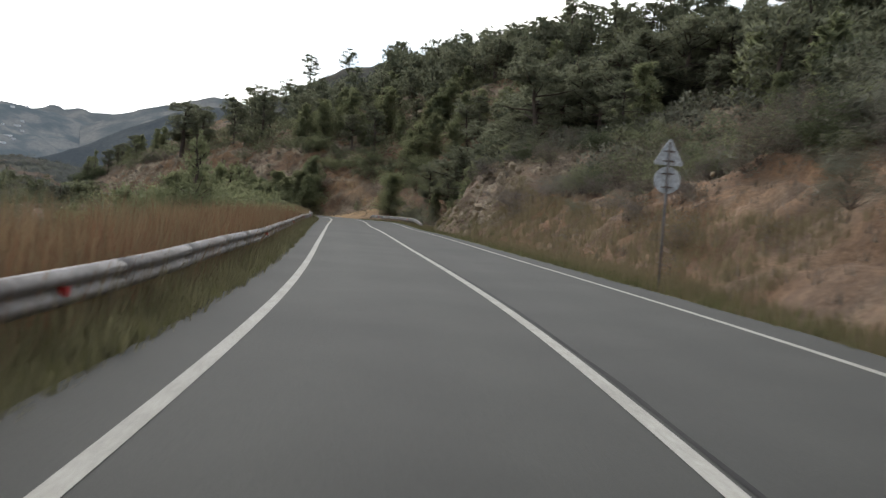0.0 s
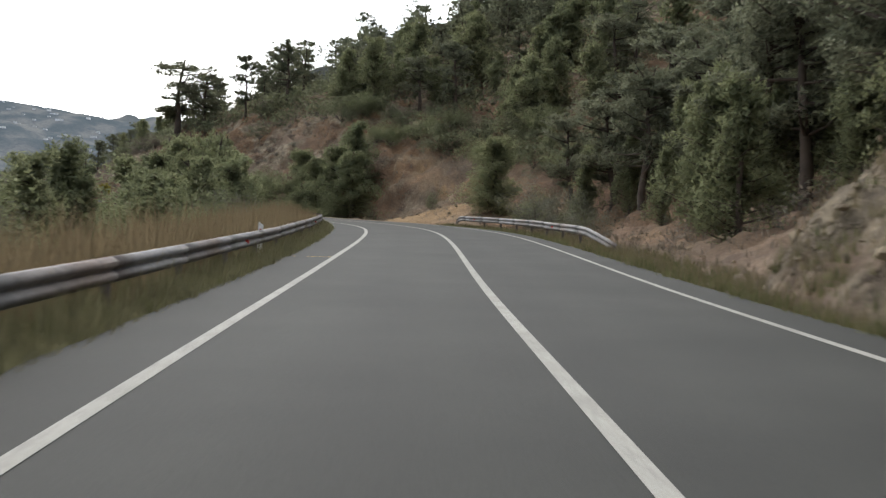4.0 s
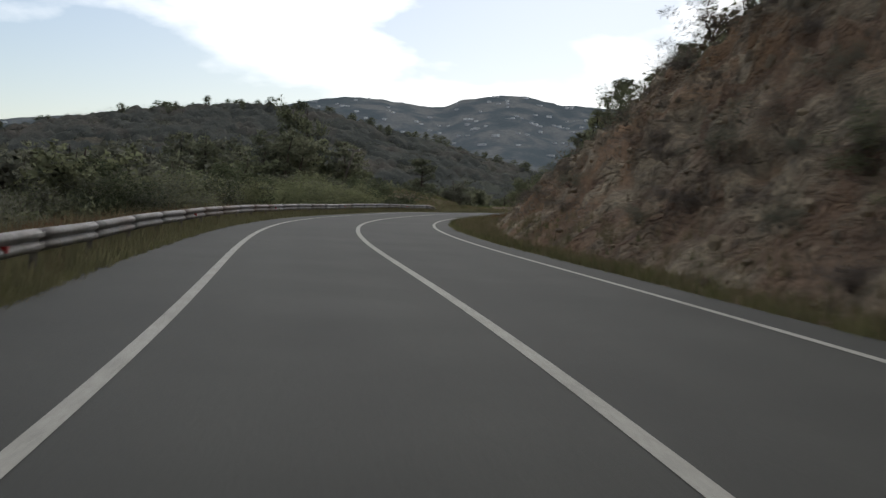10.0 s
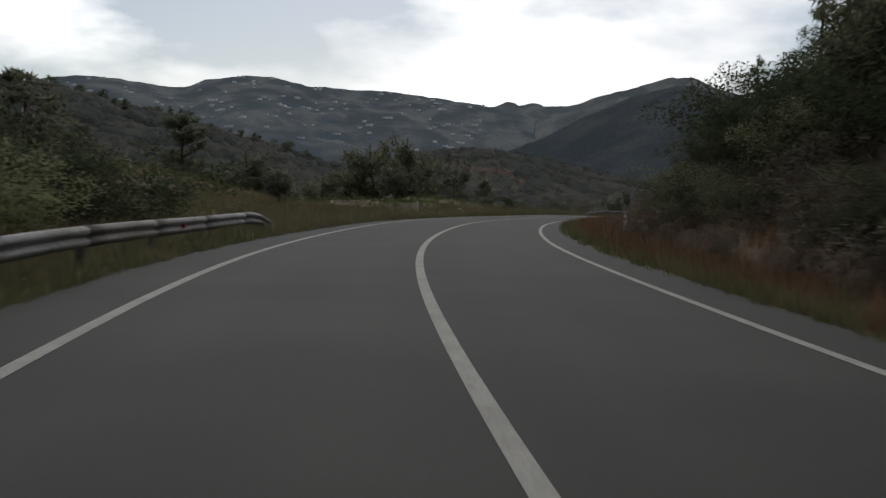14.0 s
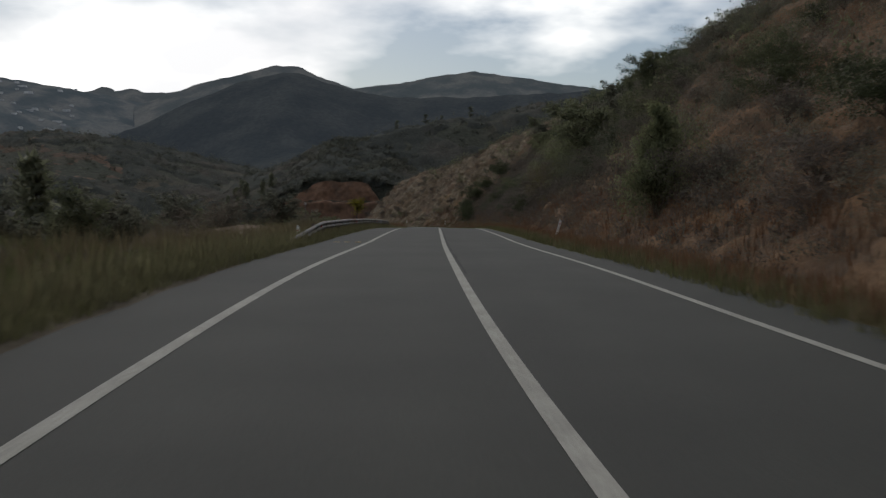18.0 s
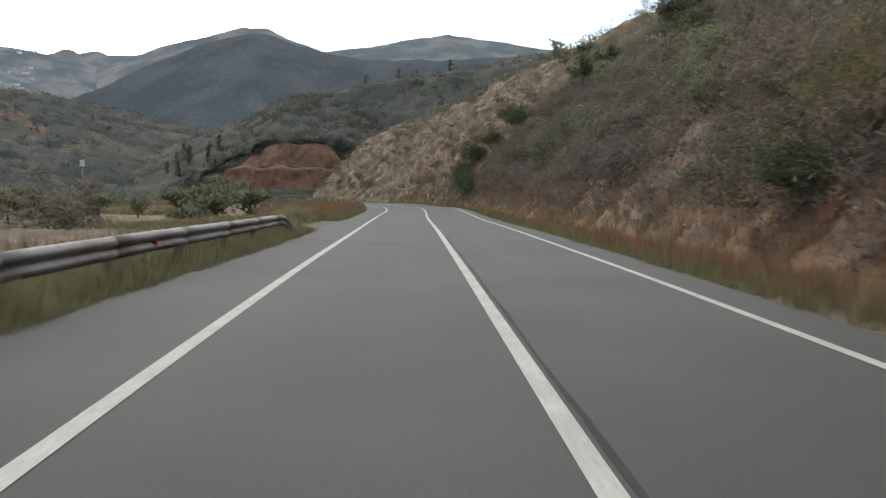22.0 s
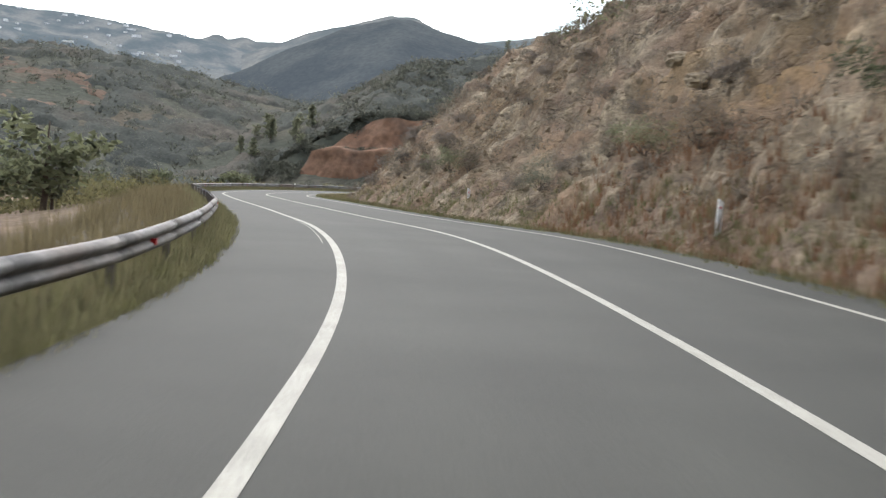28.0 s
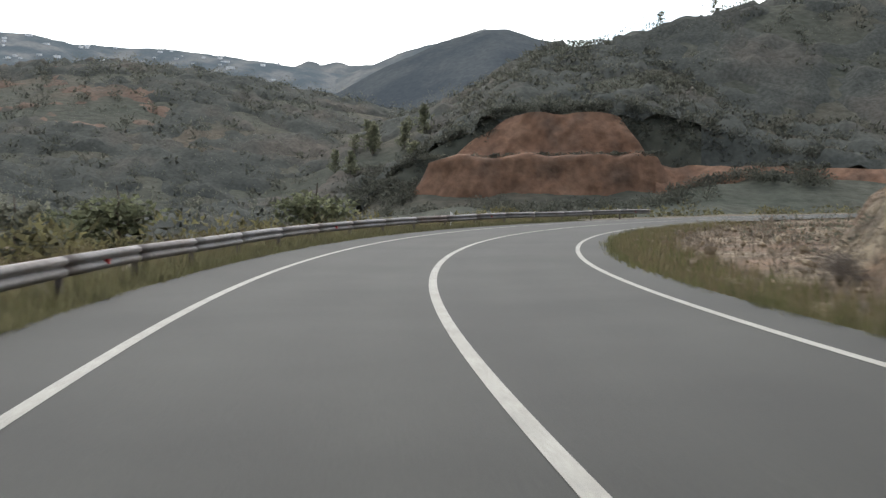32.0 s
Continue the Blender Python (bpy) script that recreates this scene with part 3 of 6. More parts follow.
def wander(s, size, seed):
    """A small uneven offset along an edge."""
    return size * np.array([noise.noise(Vector((v * 0.35, seed, 0))) + 0.6 * noise.noise(Vector((v * 1.3, seed, 7))) for v in s])


wl_road = table(SHOULDER, s_road)[0]
left_edge, right_edge = -lane(s_road) - wl_road + wander(s_road, 0.12, 3), lane(s_road) + np.interp(s_road, [0, 37, 130, 250, 321, 360, 384, 450, 511, 560], [0.8, 0.9, 0.8, 0.8, 1.3, 0.8, 0.7, 0.9, 1.3, 0.9]) + wander(s_road, 0.1, 9)
road = ribbon("road", s_road, left_edge, right_edge, 0.0, ASPHALT, cols=33)
lanes = np.linspace(0, 1, 33)[None] * (right_edge - left_edge)[:, None] + left_edge[:, None]
sway = wander(s_road, 0.25, 41)[:, None]
track = sum(np.exp(-((lanes - c + sway) / 0.38) ** 2) for c in (-2.35, -0.85, 0.95, 2.45)) * 0.6 - 0.35 * np.exp(-((lanes - 0.55) / 0.45) ** 2) - 0.2 * (lanes > 0.1)
patchy = np.array([noise.noise(Vector((s * 0.09, 3, 0))) for s in s_road])[:, None]
wear = road.data.attributes.new("wear", "FLOAT", "POINT")
wear.data.foreach_set("value", np.clip(0.3 + track * (0.8 + 0.3 * patchy) + 0.06 * patchy, 0, 1).astype(np.float32).ravel())
tagged(road, "grey asphalt two-lane mountain road with worn surface", "road", kind="structure")
s_line = np.arange(-110, LAST_S + 40, 1.0)
ribbon("edge_line", s_line, -lane(s_line) - 0.07, -lane(s_line) + 0.07, 0.005, PAINT, road, label="solid white edge line")
ribbon("centre_line", s_line, -0.07 + 0 * s_line, 0.07 + 0 * s_line, 0.005, PAINT, road, label="solid white centre line")
for a, b in ((-110, 141), (156, LAST_S + 39)):
    q = np.arange(a, b, 1.0)
    ribbon("edge_line", q, lane(q) - 0.06, lane(q) + 0.06, 0.005, PAINT, road, label="solid white edge line")
TAR = surface("tar_seam", [(0.017, 0.017, 0.016), (0.027, 0.027, 0.025)], 0.9, 2, 30, 0.2, spec=0.2)
for a, b, u0, wd in ((-10, 60, 0.13, 0.045), (340, 420, 0.125, 0.04), (480, 500, 0.125, 0.035)):
    q = np.arange(a, b, 0.8)
    ribbon("tar_seam", q, u0 - wd / 2 + wander(q, 0.02, 21), u0 + wd / 2 + wander(q, 0.03, 25), 0.004, TAR, road, label="dark tar seam in the asphalt")
# a second, thin line beside the edge line where the painter slipped
q = np.arange(516, 530, 0.5)
ribbon("edge_line", q, -lane(q) - 0.12 - 0.006 * (530 - q), -lane(q) - 0.10 - 0.006 * (530 - q), 0.005, PAINT, road, label="thin white paint trace")
DIRT = surface("ochre_dirt", [(0.13, 0.095, 0.058), (0.23, 0.16, 0.09)], 0.95, 0.5, 6, 0.5)
q = np.arange(139, 163, 0.6)
bulge = np.sin(np.clip((q - 139) / 23.4, 0, 1) * math.pi)
ribbon("dirt_spill", q, lane(q) + 0.7 - 1.0 * bulge + wander(q, 0.2, 31), lane(q) + 1.3 + 0 * q, 0.008, DIRT, road, 4, label="ochre dirt spread over the road's edge")
for a, b in ((145, 161),):
    q = np.arange(a, b, 0.6)
    e = -lane(q) - table(SHOULDER, q)[0]
    bulge = np.sin(np.clip((q - a) / (b - a), 0, 1) * math.pi) ** 0.5
    ribbon("dirt_spill", q, e - 0.4 * bulge, e + 0.1 + 0.2 * bulge + wander(q, 0.15, 35), 0.008, DIRT, road, 4, label="ochre dirt along the road's inner edge")
YELLOW = surface("yellow_paint", [(0.45, 0.3, 0.1), (0.6, 0.42, 0.16)], 0.8, 3, 20, 0.1)


def road_text(words, s, u, size):
    """Letters painted on the shoulder, read by a driver."""
    root = tagged(new("distance_marking"), "yellow hand-painted letters on the asphalt shoulder", "road marking")
    root.matrix_world = Matrix.Translation(along(s, u, 0.008)) @ Matrix.Rotation(turn_at(s), 4, "Z")
    step = {"1": 0.42, " ": 0.42}
    x = -0.5 * size * sum(step.get(c, 0.74) for c in words)
    for word in words:
        x += step.get(word, 0.74) * size
        if word == " ":
            continue
        curve = bpy.data.curves.new("letter", "FONT")
        curve.body, curve.size, curve.align_x, curve.extrude = word, size, "CENTER", 0.002
        ob = new("letter", curve)
        me = bpy.data.meshes.new_from_object(ob.evaluated_get(bpy.context.evaluated_depsgraph_get()))
        bpy.data.objects.remove(ob)
        me.materials.clear()
        me.materials.append(YELLOW)
        letter = new("letter", me)
        letter.parent = root
        letter.location = (x - 0.5 * step.get(word, 0.74) * size, 0, 0)
        letter.rotation_euler = (0, 0, 0.06 * math.sin(x * 9))


road_text("11 KM", 93.2, -3.8, 0.42)
road_text("200", 358.6, -3.35, 0.5)

# ---- roadside steel ----


def bar(a, b, r0, r1, sides=8, caps=True):
    """Points and faces of a tapered round bar from a to b."""
    a, b = Vector(a), Vector(b)
    w = (b - a).normalized()
    x = w.orthogonal().normalized()
    y = w.cross(x)
    v = [tuple(c + (x * math.cos(k * 2 * math.pi / sides) + y * math.sin(k * 2 * math.pi / sides)) * r) for c, r in ((a, r0), (b, r1)) for k in range(sides)]
    f = [(k, (k + 1) % sides, sides + (k + 1) % sides, sides + k) for k in range(sides)]
    if caps:
        f += [tuple(range(sides))[::-1], tuple(range(sides, 2 * sides))]
    return v, f


def join(pieces):
    v, f = [], []
    for pv, pf in pieces:
        n = len(v)
        v += list(pv)
        f += [tuple(i + n for i in q) for q in pf]
    return v, f


def box(x0, x1, y0, y1, z0, z1):
    v = [(x, y, z) for x in (x0, x1) for y in (y0, y1) for z in (z0, z1)]
    return v, [(0, 1, 3, 2), (4, 6, 7, 5), (0, 4, 5, 1), (2, 3, 7, 6), (0, 2, 6, 4), (1, 5, 7, 3)]


# the folded steel beam's section: towards the road, and up
BEAM = [(0.0, 0.0), (0.025, 0.012), (0.08, 0.055), (0.08, 0.1), (0.015, 0.14), (0.015, 0.17), (0.08, 0.21), (0.08, 0.255), (0.025, 0.298), (0.0, 0.31)]


def post_mesh():
    v, f = join([box(-0.05, 0.05, -0.004, 0.004, -0.5, 0.6), box(-0.05, -0.042, -0.03, 0.03, -0.5, 0.6), box(0.042, 0.05, -0.03, 0.03, -0.5, 0.6)])
    me = bpy.data.meshes.new("post")
    me.from_pydata(v, [], f)
    me.materials.append(RUST)
    return me


POST = post_mesh()


def guardrail(s0, s1, side, offset, label, low_start=True, low_end=True, flare=0.0, ramp=3.5):
    """A guardrail beside the road: beams of 4 m, each with its post."""
    root = tagged(new("guardrail"), label, "guardrail", "guardrails along the road")
    p0 = along(s0, side * float(offset(s0)))
    root.location = p0
    inv = Matrix.Translation(-Vector(p0))
    edges = np.arange(s0, s1 + 0.1, 4.0)
    for k, a in enumerate(edges[:-1]):
        q = np.linspace(a - 0.08, a + 4.08, 5)
        top = np.full(5, 0.64) + 0.03 * np.array([noise.noise(Vector((v * 0.12, 0, side))) for v in q])
        out = side * np.array([float(offset(v)) for v in q])
        if low_start:
            top = top - 0.5 * np.clip(1 - (q - s0) / ramp, 0, 1) ** 1.2
            out = out + side * flare * 0.9 * np.clip(1 - (q - s0) / 4, 0, 1)
        if low_end and k == len(edges) - 2:
            top = top - np.array([0, 0, 0.06, 0.22, 0.5])
            out = out + side * flare * np.array([0, 0, 0.2, 0.5, 0.9])
        verts = []
        for i in range(5):
            base = along(q[i], out[i], 0)
            ang = np.interp(q[i], S_ALL, A_ALL)
            for bx, bz in BEAM:
                t = -side * bx
                verts.append((base[0] + t * math.cos(ang), base[1] + t * math.sin(ang), base[2] + top[i] - 0.31 + bz))
        n = len(BEAM)
        faces = [(i * n + j, i * n + j + 1, (i + 1) * n + j + 1, (i + 1) * n + j) for i in range(4) for j in range(n - 1)]
        me = bpy.data.meshes.new("beam")
        me.from_pydata([tuple(inv @ Vector(v)) for v in verts], [], faces)
        me.polygons.foreach_set("use_smooth", [True] * len(me.polygons))
        me.materials.append(STEEL)
        ob = new("beam", me)
        ob.parent = root
        th = ob.modifiers.new("thickness", "SOLIDIFY")
        th.thickness = 0.006
        if k % 5 == 2:
            r = along(a + 2, out[2] - side * 0.07, 0) - p0
            v, f = box(-0.035, 0.035, -0.05, 0.05, 0.42, 0.5)
            glint = mesh_object("reflector", v, f, RED, root, "red reflector", smooth=False)
            glint.matrix_basis = Matrix.Translation(r) @ Matrix.Rotation(turn_at(a), 4, "Z")
        if (k > ramp / 6 or not low_start) and (k < len(edges) - 2 or not low_end):
            po = new("post", POST)
            po.parent = root
            g = along(a, side * (float(offset(a)) + 0.06))
            po.matrix_basis = Matrix.Translation(Vector(g) - Vector(p0)) @ Matrix.Rotation(turn_at(a), 4, "Z")
    return root


def left_rail(s):
    return lane(s) + table(SHOULDER, np.array([float(s)]))[0][0] + 0.5


guardrail(-60, 280, -1, left_rail, "long galvanised steel guardrail above overgrown verge", low_start=False)
guardrail(354, 422, -1, left_rail, "galvanised steel guardrail with sloped ends in dry grass", ramp=11)
guardrail(478, 650, -1, left_rail, "galvanised steel guardrail round the outside of the bend", low_end=False, ramp=8)
guardrail(102, 138, 1, lambda s: lane(s) + 1.55, "short galvanised steel guardrail before the dirt lay-by", flare=0.7)


def delineator():
    """A flat white marker post with a slanted top and a red reflector."""
    root = tagged(new("marker_post"), "white plastic roadside marker post with red reflector", "marker post", "roadside marker posts")
    bm = bmesh.new()
    for z, w, d in ((-0.3, 0.062, 0.035), (0.0, 0.06, 0.034), (0.82, 0.055, 0.03)):
        for x, y in ((-w, -d), (w, -d), (w, d), (-w, d)):
            bm.verts.new((x, y, z if z < 0.8 else z + (0.1 if x < 0 else 0.02)))
    bm.verts.ensure_lookup_table()
    for r in (0, 4):
        for k in range(4):
            bm.faces.new([bm.verts[i] for i in (r + k, r + (k + 1) % 4, r + 4 + (k + 1) % 4, r + 4 + k)])
    bm.faces.new([bm.verts[i] for i in (8, 9, 10, 11)])
    bmesh.ops.bevel(bm, geom=list(bm.edges), offset=0.006, segments=1, affect="EDGES")
    me = bpy.data.meshes.new("body")
    bm.to_mesh(me)
    bm.free()
    me.materials.append(WHITE)
    new("body", me).parent = root
    v, f = join([box(-0.02, 0.02, -0.041, -0.03, 0.68, 0.75), box(-0.02, 0.02, 0.03, 0.041, 0.68, 0.75)])
    mesh_object("reflector", v, f, RED, root, "red reflector", smooth=False)
    return root


first_post = delineator()


def stand(s, u, lean_side=0.0, lean_fwd=0.0, sink=0.0):
    p = along(s, u)
    z = float(ground_z(p[0], p[1])) - sink
    return Matrix.Translation((p[0], p[1], z)) @ Matrix.Rotation(turn_at(s), 4, "Z") @ pose(0, 0, 0, lean_fwd, lean_side, 0)


first_post.matrix_world = stand(93, -4.9, 2, 0, 0.1)
for s, u, a, b, sink in ((316, -7.6, 0, 2, -0.05), (361, -5.4, 5, -8, 0.34), (372.4, 5.4, 16, 0, 0.02), (333.5, 5.1, 2, 0, 0.04), (517.5, 5.5, 2, 0, 0.3), (288.4, 6.2, 1, 0, 0.12), (541.5, 5.8, -2, 0, 0.66), (623, -5.6, 0, 0, 0.1)):
    copy_thing(first_post, stand(s, u, a, b, sink))
fallen = copy_thing(first_post, stand(327, -7.3, -62, 18, 0.08))
fallen["label"] = "fallen white plastic marker post lying in the grass"


def road_sign():
    """Seen from behind: a triangular plate over a round one, on a pole."""
    root = tagged(new("road_sign"), "grey back of triangle and round traffic signs on one pole", "road sign")
    v, f = bar((0, 0, -0.3), (0.02, 0, 3.2), 0.03, 0.03, 12)
    mesh_object("pole", v, f, STEEL, root)

    def plate(name, ring, up, z):
        n = len(ring)
        v = [(x, y, z + h) for y in (-0.055, -0.043) for x, h in ring]
        f = [tuple(range(n)), tuple(range(2 * n - 1, n - 1, -1))] + [(k, n + k, n + (k + 1) % n, (k + 1) % n) for k in range(n)]
        return mesh_object(name, v, f, SIGN_BACK, root, smooth=False)

    tri = []
    for k in range(3):
        c = math.pi / 2 + k * 2 * math.pi / 3
        for j in (-1, 0, 1):
            a = c + j * 0.9
            tri.append((0.33 * math.cos(c) + 0.045 * math.cos(a), 0.33 * math.sin(c) + 0.045 * math.sin(a)))
    plate("triangle_plate", tri, 0, 2.9)
    plate("round_plate", [(0.3 * math.cos(k * math.pi / 16), 0.3 * math.sin(k * math.pi / 16)) for k in range(32)], 0, 2.36)
    for z in (2.5, 2.2, 2.78, 3.0):
        v, f = join([box(-0.13, 0.13, -0.043, -0.03, z - 0.015, z + 0.015), box(-0.05, 0.05, -0.032, 0.035, z - 0.02, z + 0.02)])
        mesh_object("bracket", v, f, RUST, root, "steel clamp", smooth=False)
    return root


SIGN_BACK = surface("grey_sign_back", [(0.5, 0.54, 0.56), (0.62, 0.66, 0.68)], 0.4, 2, 15, 0.05, metal=0.15)
road_sign().matrix_world = stand(25.0, 4.6, 1.0, 0, -0.12) @ pose(0, 0, 0, 0, 0, 178)


def small_sign(s, u, wide, high, label, top):
    root = tagged(new("notice_board"), label, "sign")
    v, f = bar((0, 0, -0.4), (0, 0, top), 0.03, 0.03, 8)
    mesh_object("pole", v, f, STEEL, root)
    v, f = box(-wide / 2, wide / 2, -0.05, -0.03, top - high, top)
    mesh_object("plate", v, f, WHITE, root, "plain white plate", smooth=False)
    root.matrix_world = stand(s, u)
    return root


small_sign(429, -13.3, 0.17, 0.24, "small white notice on a post in the scrub", 3.0)

# leaning wooden pole with a crossarm
WOOD = surface("weathered_wood", [(0.1, 0.085, 0.07), (0.2, 0.175, 0.145)], 0.9, 1.5, 25, 0.4)
pole = tagged(new("utility_pole"), "leaning weathered wooden utility pole with crossarm", "utility pole")
pole_top, pole_foot = Vector((-124.8, 274.2, 15.4)), Vector((-126.2, 273.4, float(ground_z(-126.2, 273.4)) - 0.3))
pole.location = pole_foot
v, f = bar((0, 0, 0), pole_top - pole_foot, 0.13, 0.09, 10)
mesh_object("shaft", v, f, WOOD, pole)
top = (pole_top - pole_foot) * 0.95
v, f = bar(top + Vector((-0.75, -0.4, 0.1)), top + Vector((0.75, 0.4, -0.1)), 0.05, 0.05, 6)
mesh_object("crossarm", v, f, WOOD, pole)
for k in (-0.6, 0.0, 0.6):
    v, f = bar(top + Vector((k, k * 0.53, 0.02)), top + Vector((k, k * 0.53, 0.24)), 0.045, 0.03, 8)
    mesh_object("insulator", v, f, WHITE, pole, "pale insulator")

# ---- plants ----


def leaf_material(name, dark, light, rough=0.75):
    mat = bpy.data.materials.new(name)
    mat.use_nodes = True
    n, l = mat.node_tree.nodes, mat.node_tree.links
    b = n["Principled BSDF"]
    b.inputs["Roughness"].default_value, b.inputs["Specular IOR Level"].default_value = rough, 0.25
    geo, info, co = n.new("ShaderNodeNewGeometry"), n.new("ShaderNodeObjectInfo"), n.new("ShaderNodeTexCoord")
    noise_t, add, mix = n.new("ShaderNodeTexNoise"), n.new("ShaderNodeMath"), n.new("ShaderNodeMix")
    noise_t.inputs["Scale"].default_value = 1.2
    l.new(co.outputs["Object"], noise_t.inputs["Vector"])
    mix.data_type = "RGBA"
    mix.inputs["A"].default_value, mix.inputs["B"].default_value = (*dark, 1), (*light, 1)
    m1, m2 = n.new("ShaderNodeMath"), n.new("ShaderNodeMath")
    m1.operation = m2.operation = "MULTIPLY_ADD"
    l.new(geo.outputs["Random Per Island"], m1.inputs[0])
    m1.inputs[1].default_value = 0.22
    l.new(noise_t.outputs["Fac"], m1.inputs[2])
    l.new(info.outputs["Random"], m2.inputs[0])
    m2.inputs[1].default_value = 0.45
    l.new(m1.outputs[0], m2.inputs[2])
    add.operation = "SUBTRACT"
    l.new(m2.outputs[0], add.inputs[0])
    add.inputs[1].default_value = 0.36
    add.use_clamp = True
    l.new(add.outputs[0], mix.inputs["Factor"])
    l.new(mix.outputs["Result"], b.inputs["Base Color"])
    thin, both = n.new("ShaderNodeBsdfTranslucent"), n.new("ShaderNodeMixShader")
    both.inputs["Fac"].default_value = 0.5
    l.new(mix.outputs["Result"], thin.inputs["Color"])
    l.new(b.outputs["BSDF"], both.inputs[1])
    l.new(thin.outputs["BSDF"], both.inputs[2])
    l.new(both.outputs["Shader"], n["Material Output"].inputs["Surface"])
    return mat


PINE = leaf_material("pine_needles", (0.14, 0.158, 0.1), (0.32, 0.325, 0.21))
YOUNG = leaf_material("young_pine_needles", (0.19, 0.215, 0.115), (0.39, 0.4, 0.21))
OLIVE = leaf_material("grey_green_leaves", (0.125, 0.134, 0.098), (0.27, 0.268, 0.2))
BROAD = leaf_material("dark_green_leaves", (0.135, 0.153, 0.09), (0.295, 0.305, 0.175))
DRYBUSH = leaf_material("dry_brush", (0.13, 0.11, 0.088), (0.27, 0.228, 0.178))
YELLOWLEAF = leaf_material("yellow_leaves", (0.22, 0.2, 0.03), (0.42, 0.36, 0.05))
GRASS_DRY = leaf_material("dry_grass", (0.14, 0.115, 0.065), (0.28, 0.235, 0.14), 0.9)
GRASS_RED = leaf_material("rusty_grass", (0.15, 0.085, 0.05), (0.29, 0.17, 0.1), 0.9)
GRASS_OLIVE = leaf_material("olive_grass", (0.14, 0.138, 0.075), (0.27, 0.25, 0.14), 0.9)
GRASS_BLOND = leaf_material("blond_grass", (0.2, 0.15, 0.085), (0.36, 0.28, 0.165), 0.9)
THORN = leaf_material("thorny_twigs", (0.125, 0.108, 0.092), (0.25, 0.215, 0.185))
MEADOW = leaf_material("meadow_grass", (0.09, 0.115, 0.045), (0.2, 0.225, 0.09), 0.9)
GRASS_GREEN = leaf_material("green_grass", (0.105, 0.112, 0.05), (0.22, 0.21, 0.1), 0.9)
BARK = surface("pine_bark", [(0.06, 0.045, 0.035), (0.15, 0.115, 0.09)], 0.95, 2.0, 18, 0.6)
ROCK = surface("broken_rock", [(0.14, 0.11, 0.08), (0.24, 0.19, 0.13), (0.36, 0.29, 0.19)], 0.95, 0.6, 5, 0.6, spread=0.2)


def quick_mesh(name, verts, mat, sides=3, normals=None):
    """A mesh of loose leaves or blades: verts has one row of corners a leaf; normals round the crown off."""
    v = np.asarray(verts, np.float32).reshape(-1, 3)
    k = len(v) // sides
    me = bpy.data.meshes.new(name)
    me.vertices.add(len(v))
    me.vertices.foreach_set("co", v.ravel())
    me.loops.add(len(v))
    me.loops.foreach_set("vertex_index", np.arange(len(v), dtype=np.int32))
    me.polygons.add(k)
    me.polygons.foreach_set("loop_start", np.arange(0, len(v), sides, dtype=np.int32))
    me.polygons.foreach_set("loop_total", np.full(k, sides, np.int32))
    me.materials.append(mat)
    me.update(calc_edges=True)
    if normals is not None:
        me.normals_split_custom_set_from_vertices(np.repeat(np.asarray(normals, np.float32), sides, 0).tolist())
    return me


def unit(a):
    return a / np.maximum(np.linalg.norm(a, axis=1), 1e-6)[:, None]


def leaves(centres, radius, per, long, wide, rng, flat=1.0, up=0.25, heart=None):
    """Small leaves scattered through balls round the centres, and soft normals that follow the crown's shape."""
    c = np.repeat(np.asarray(centres, float), per, 0)
    r = np.repeat(np.broadcast_to(radius, (len(centres),)), per)
    n = len(c)
    d = unit(rng.normal(size=(n, 3)))
    p = c + d * (r * rng.uniform(0.2, 1.0, n) ** 0.6)[:, None] * [1, 1, flat]
    a = unit(d * 0.6 + rng.normal(size=(n, 3)) * 0.8 + [0, 0, up])
    b = unit(np.cross(a, rng.normal(size=(n, 3))))
    L = (np.repeat(np.broadcast_to(long, (len(centres),)), per) * rng.uniform(0.6, 1.3, n))[:, None]
    Wd = (np.repeat(np.broadcast_to(wide, (len(centres),)), per) * rng.uniform(0.6, 1.3, n))[:, None]
    q = np.stack([p - b * Wd * 0.6, p + a * L, p + b * Wd * 0.6], 1)
    out = d if heart is None else unit(d * 0.7 + unit(p - np.asarray(heart)) * 0.9)
    face = np.cross(b, a)
    face *= np.sign((face * out).sum(1))[:, None] + 1e-9
    return q, unit(out + unit(face) * 0.22 + [0, 0, 0.3])


def tube(points, radii, sides):
    """A bent tapered branch through points."""
    v, f = [], []
    for k, (p, r) in enumerate(zip(points, radii)):
        w = (points[min(k + 1, len(points) - 1)] - points[max(k - 1, 0)]).normalized()
        x = w.cross(Vector((0.3, 0.9, 0.1))).normalized()
        y = w.cross(x)
        v += [tuple(p + (x * math.cos(a * 6.2832 / sides) + y * math.sin(a * 6.2832 / sides)) * r) for a in range(sides)]
    for k in range(len(points) - 1):
        f += [(k * sides + a, k * sides + (a + 1) % sides, (k + 1) * sides + (a + 1) % sides, (k + 1) * sides + a) for a in range(sides)]
    return v, f


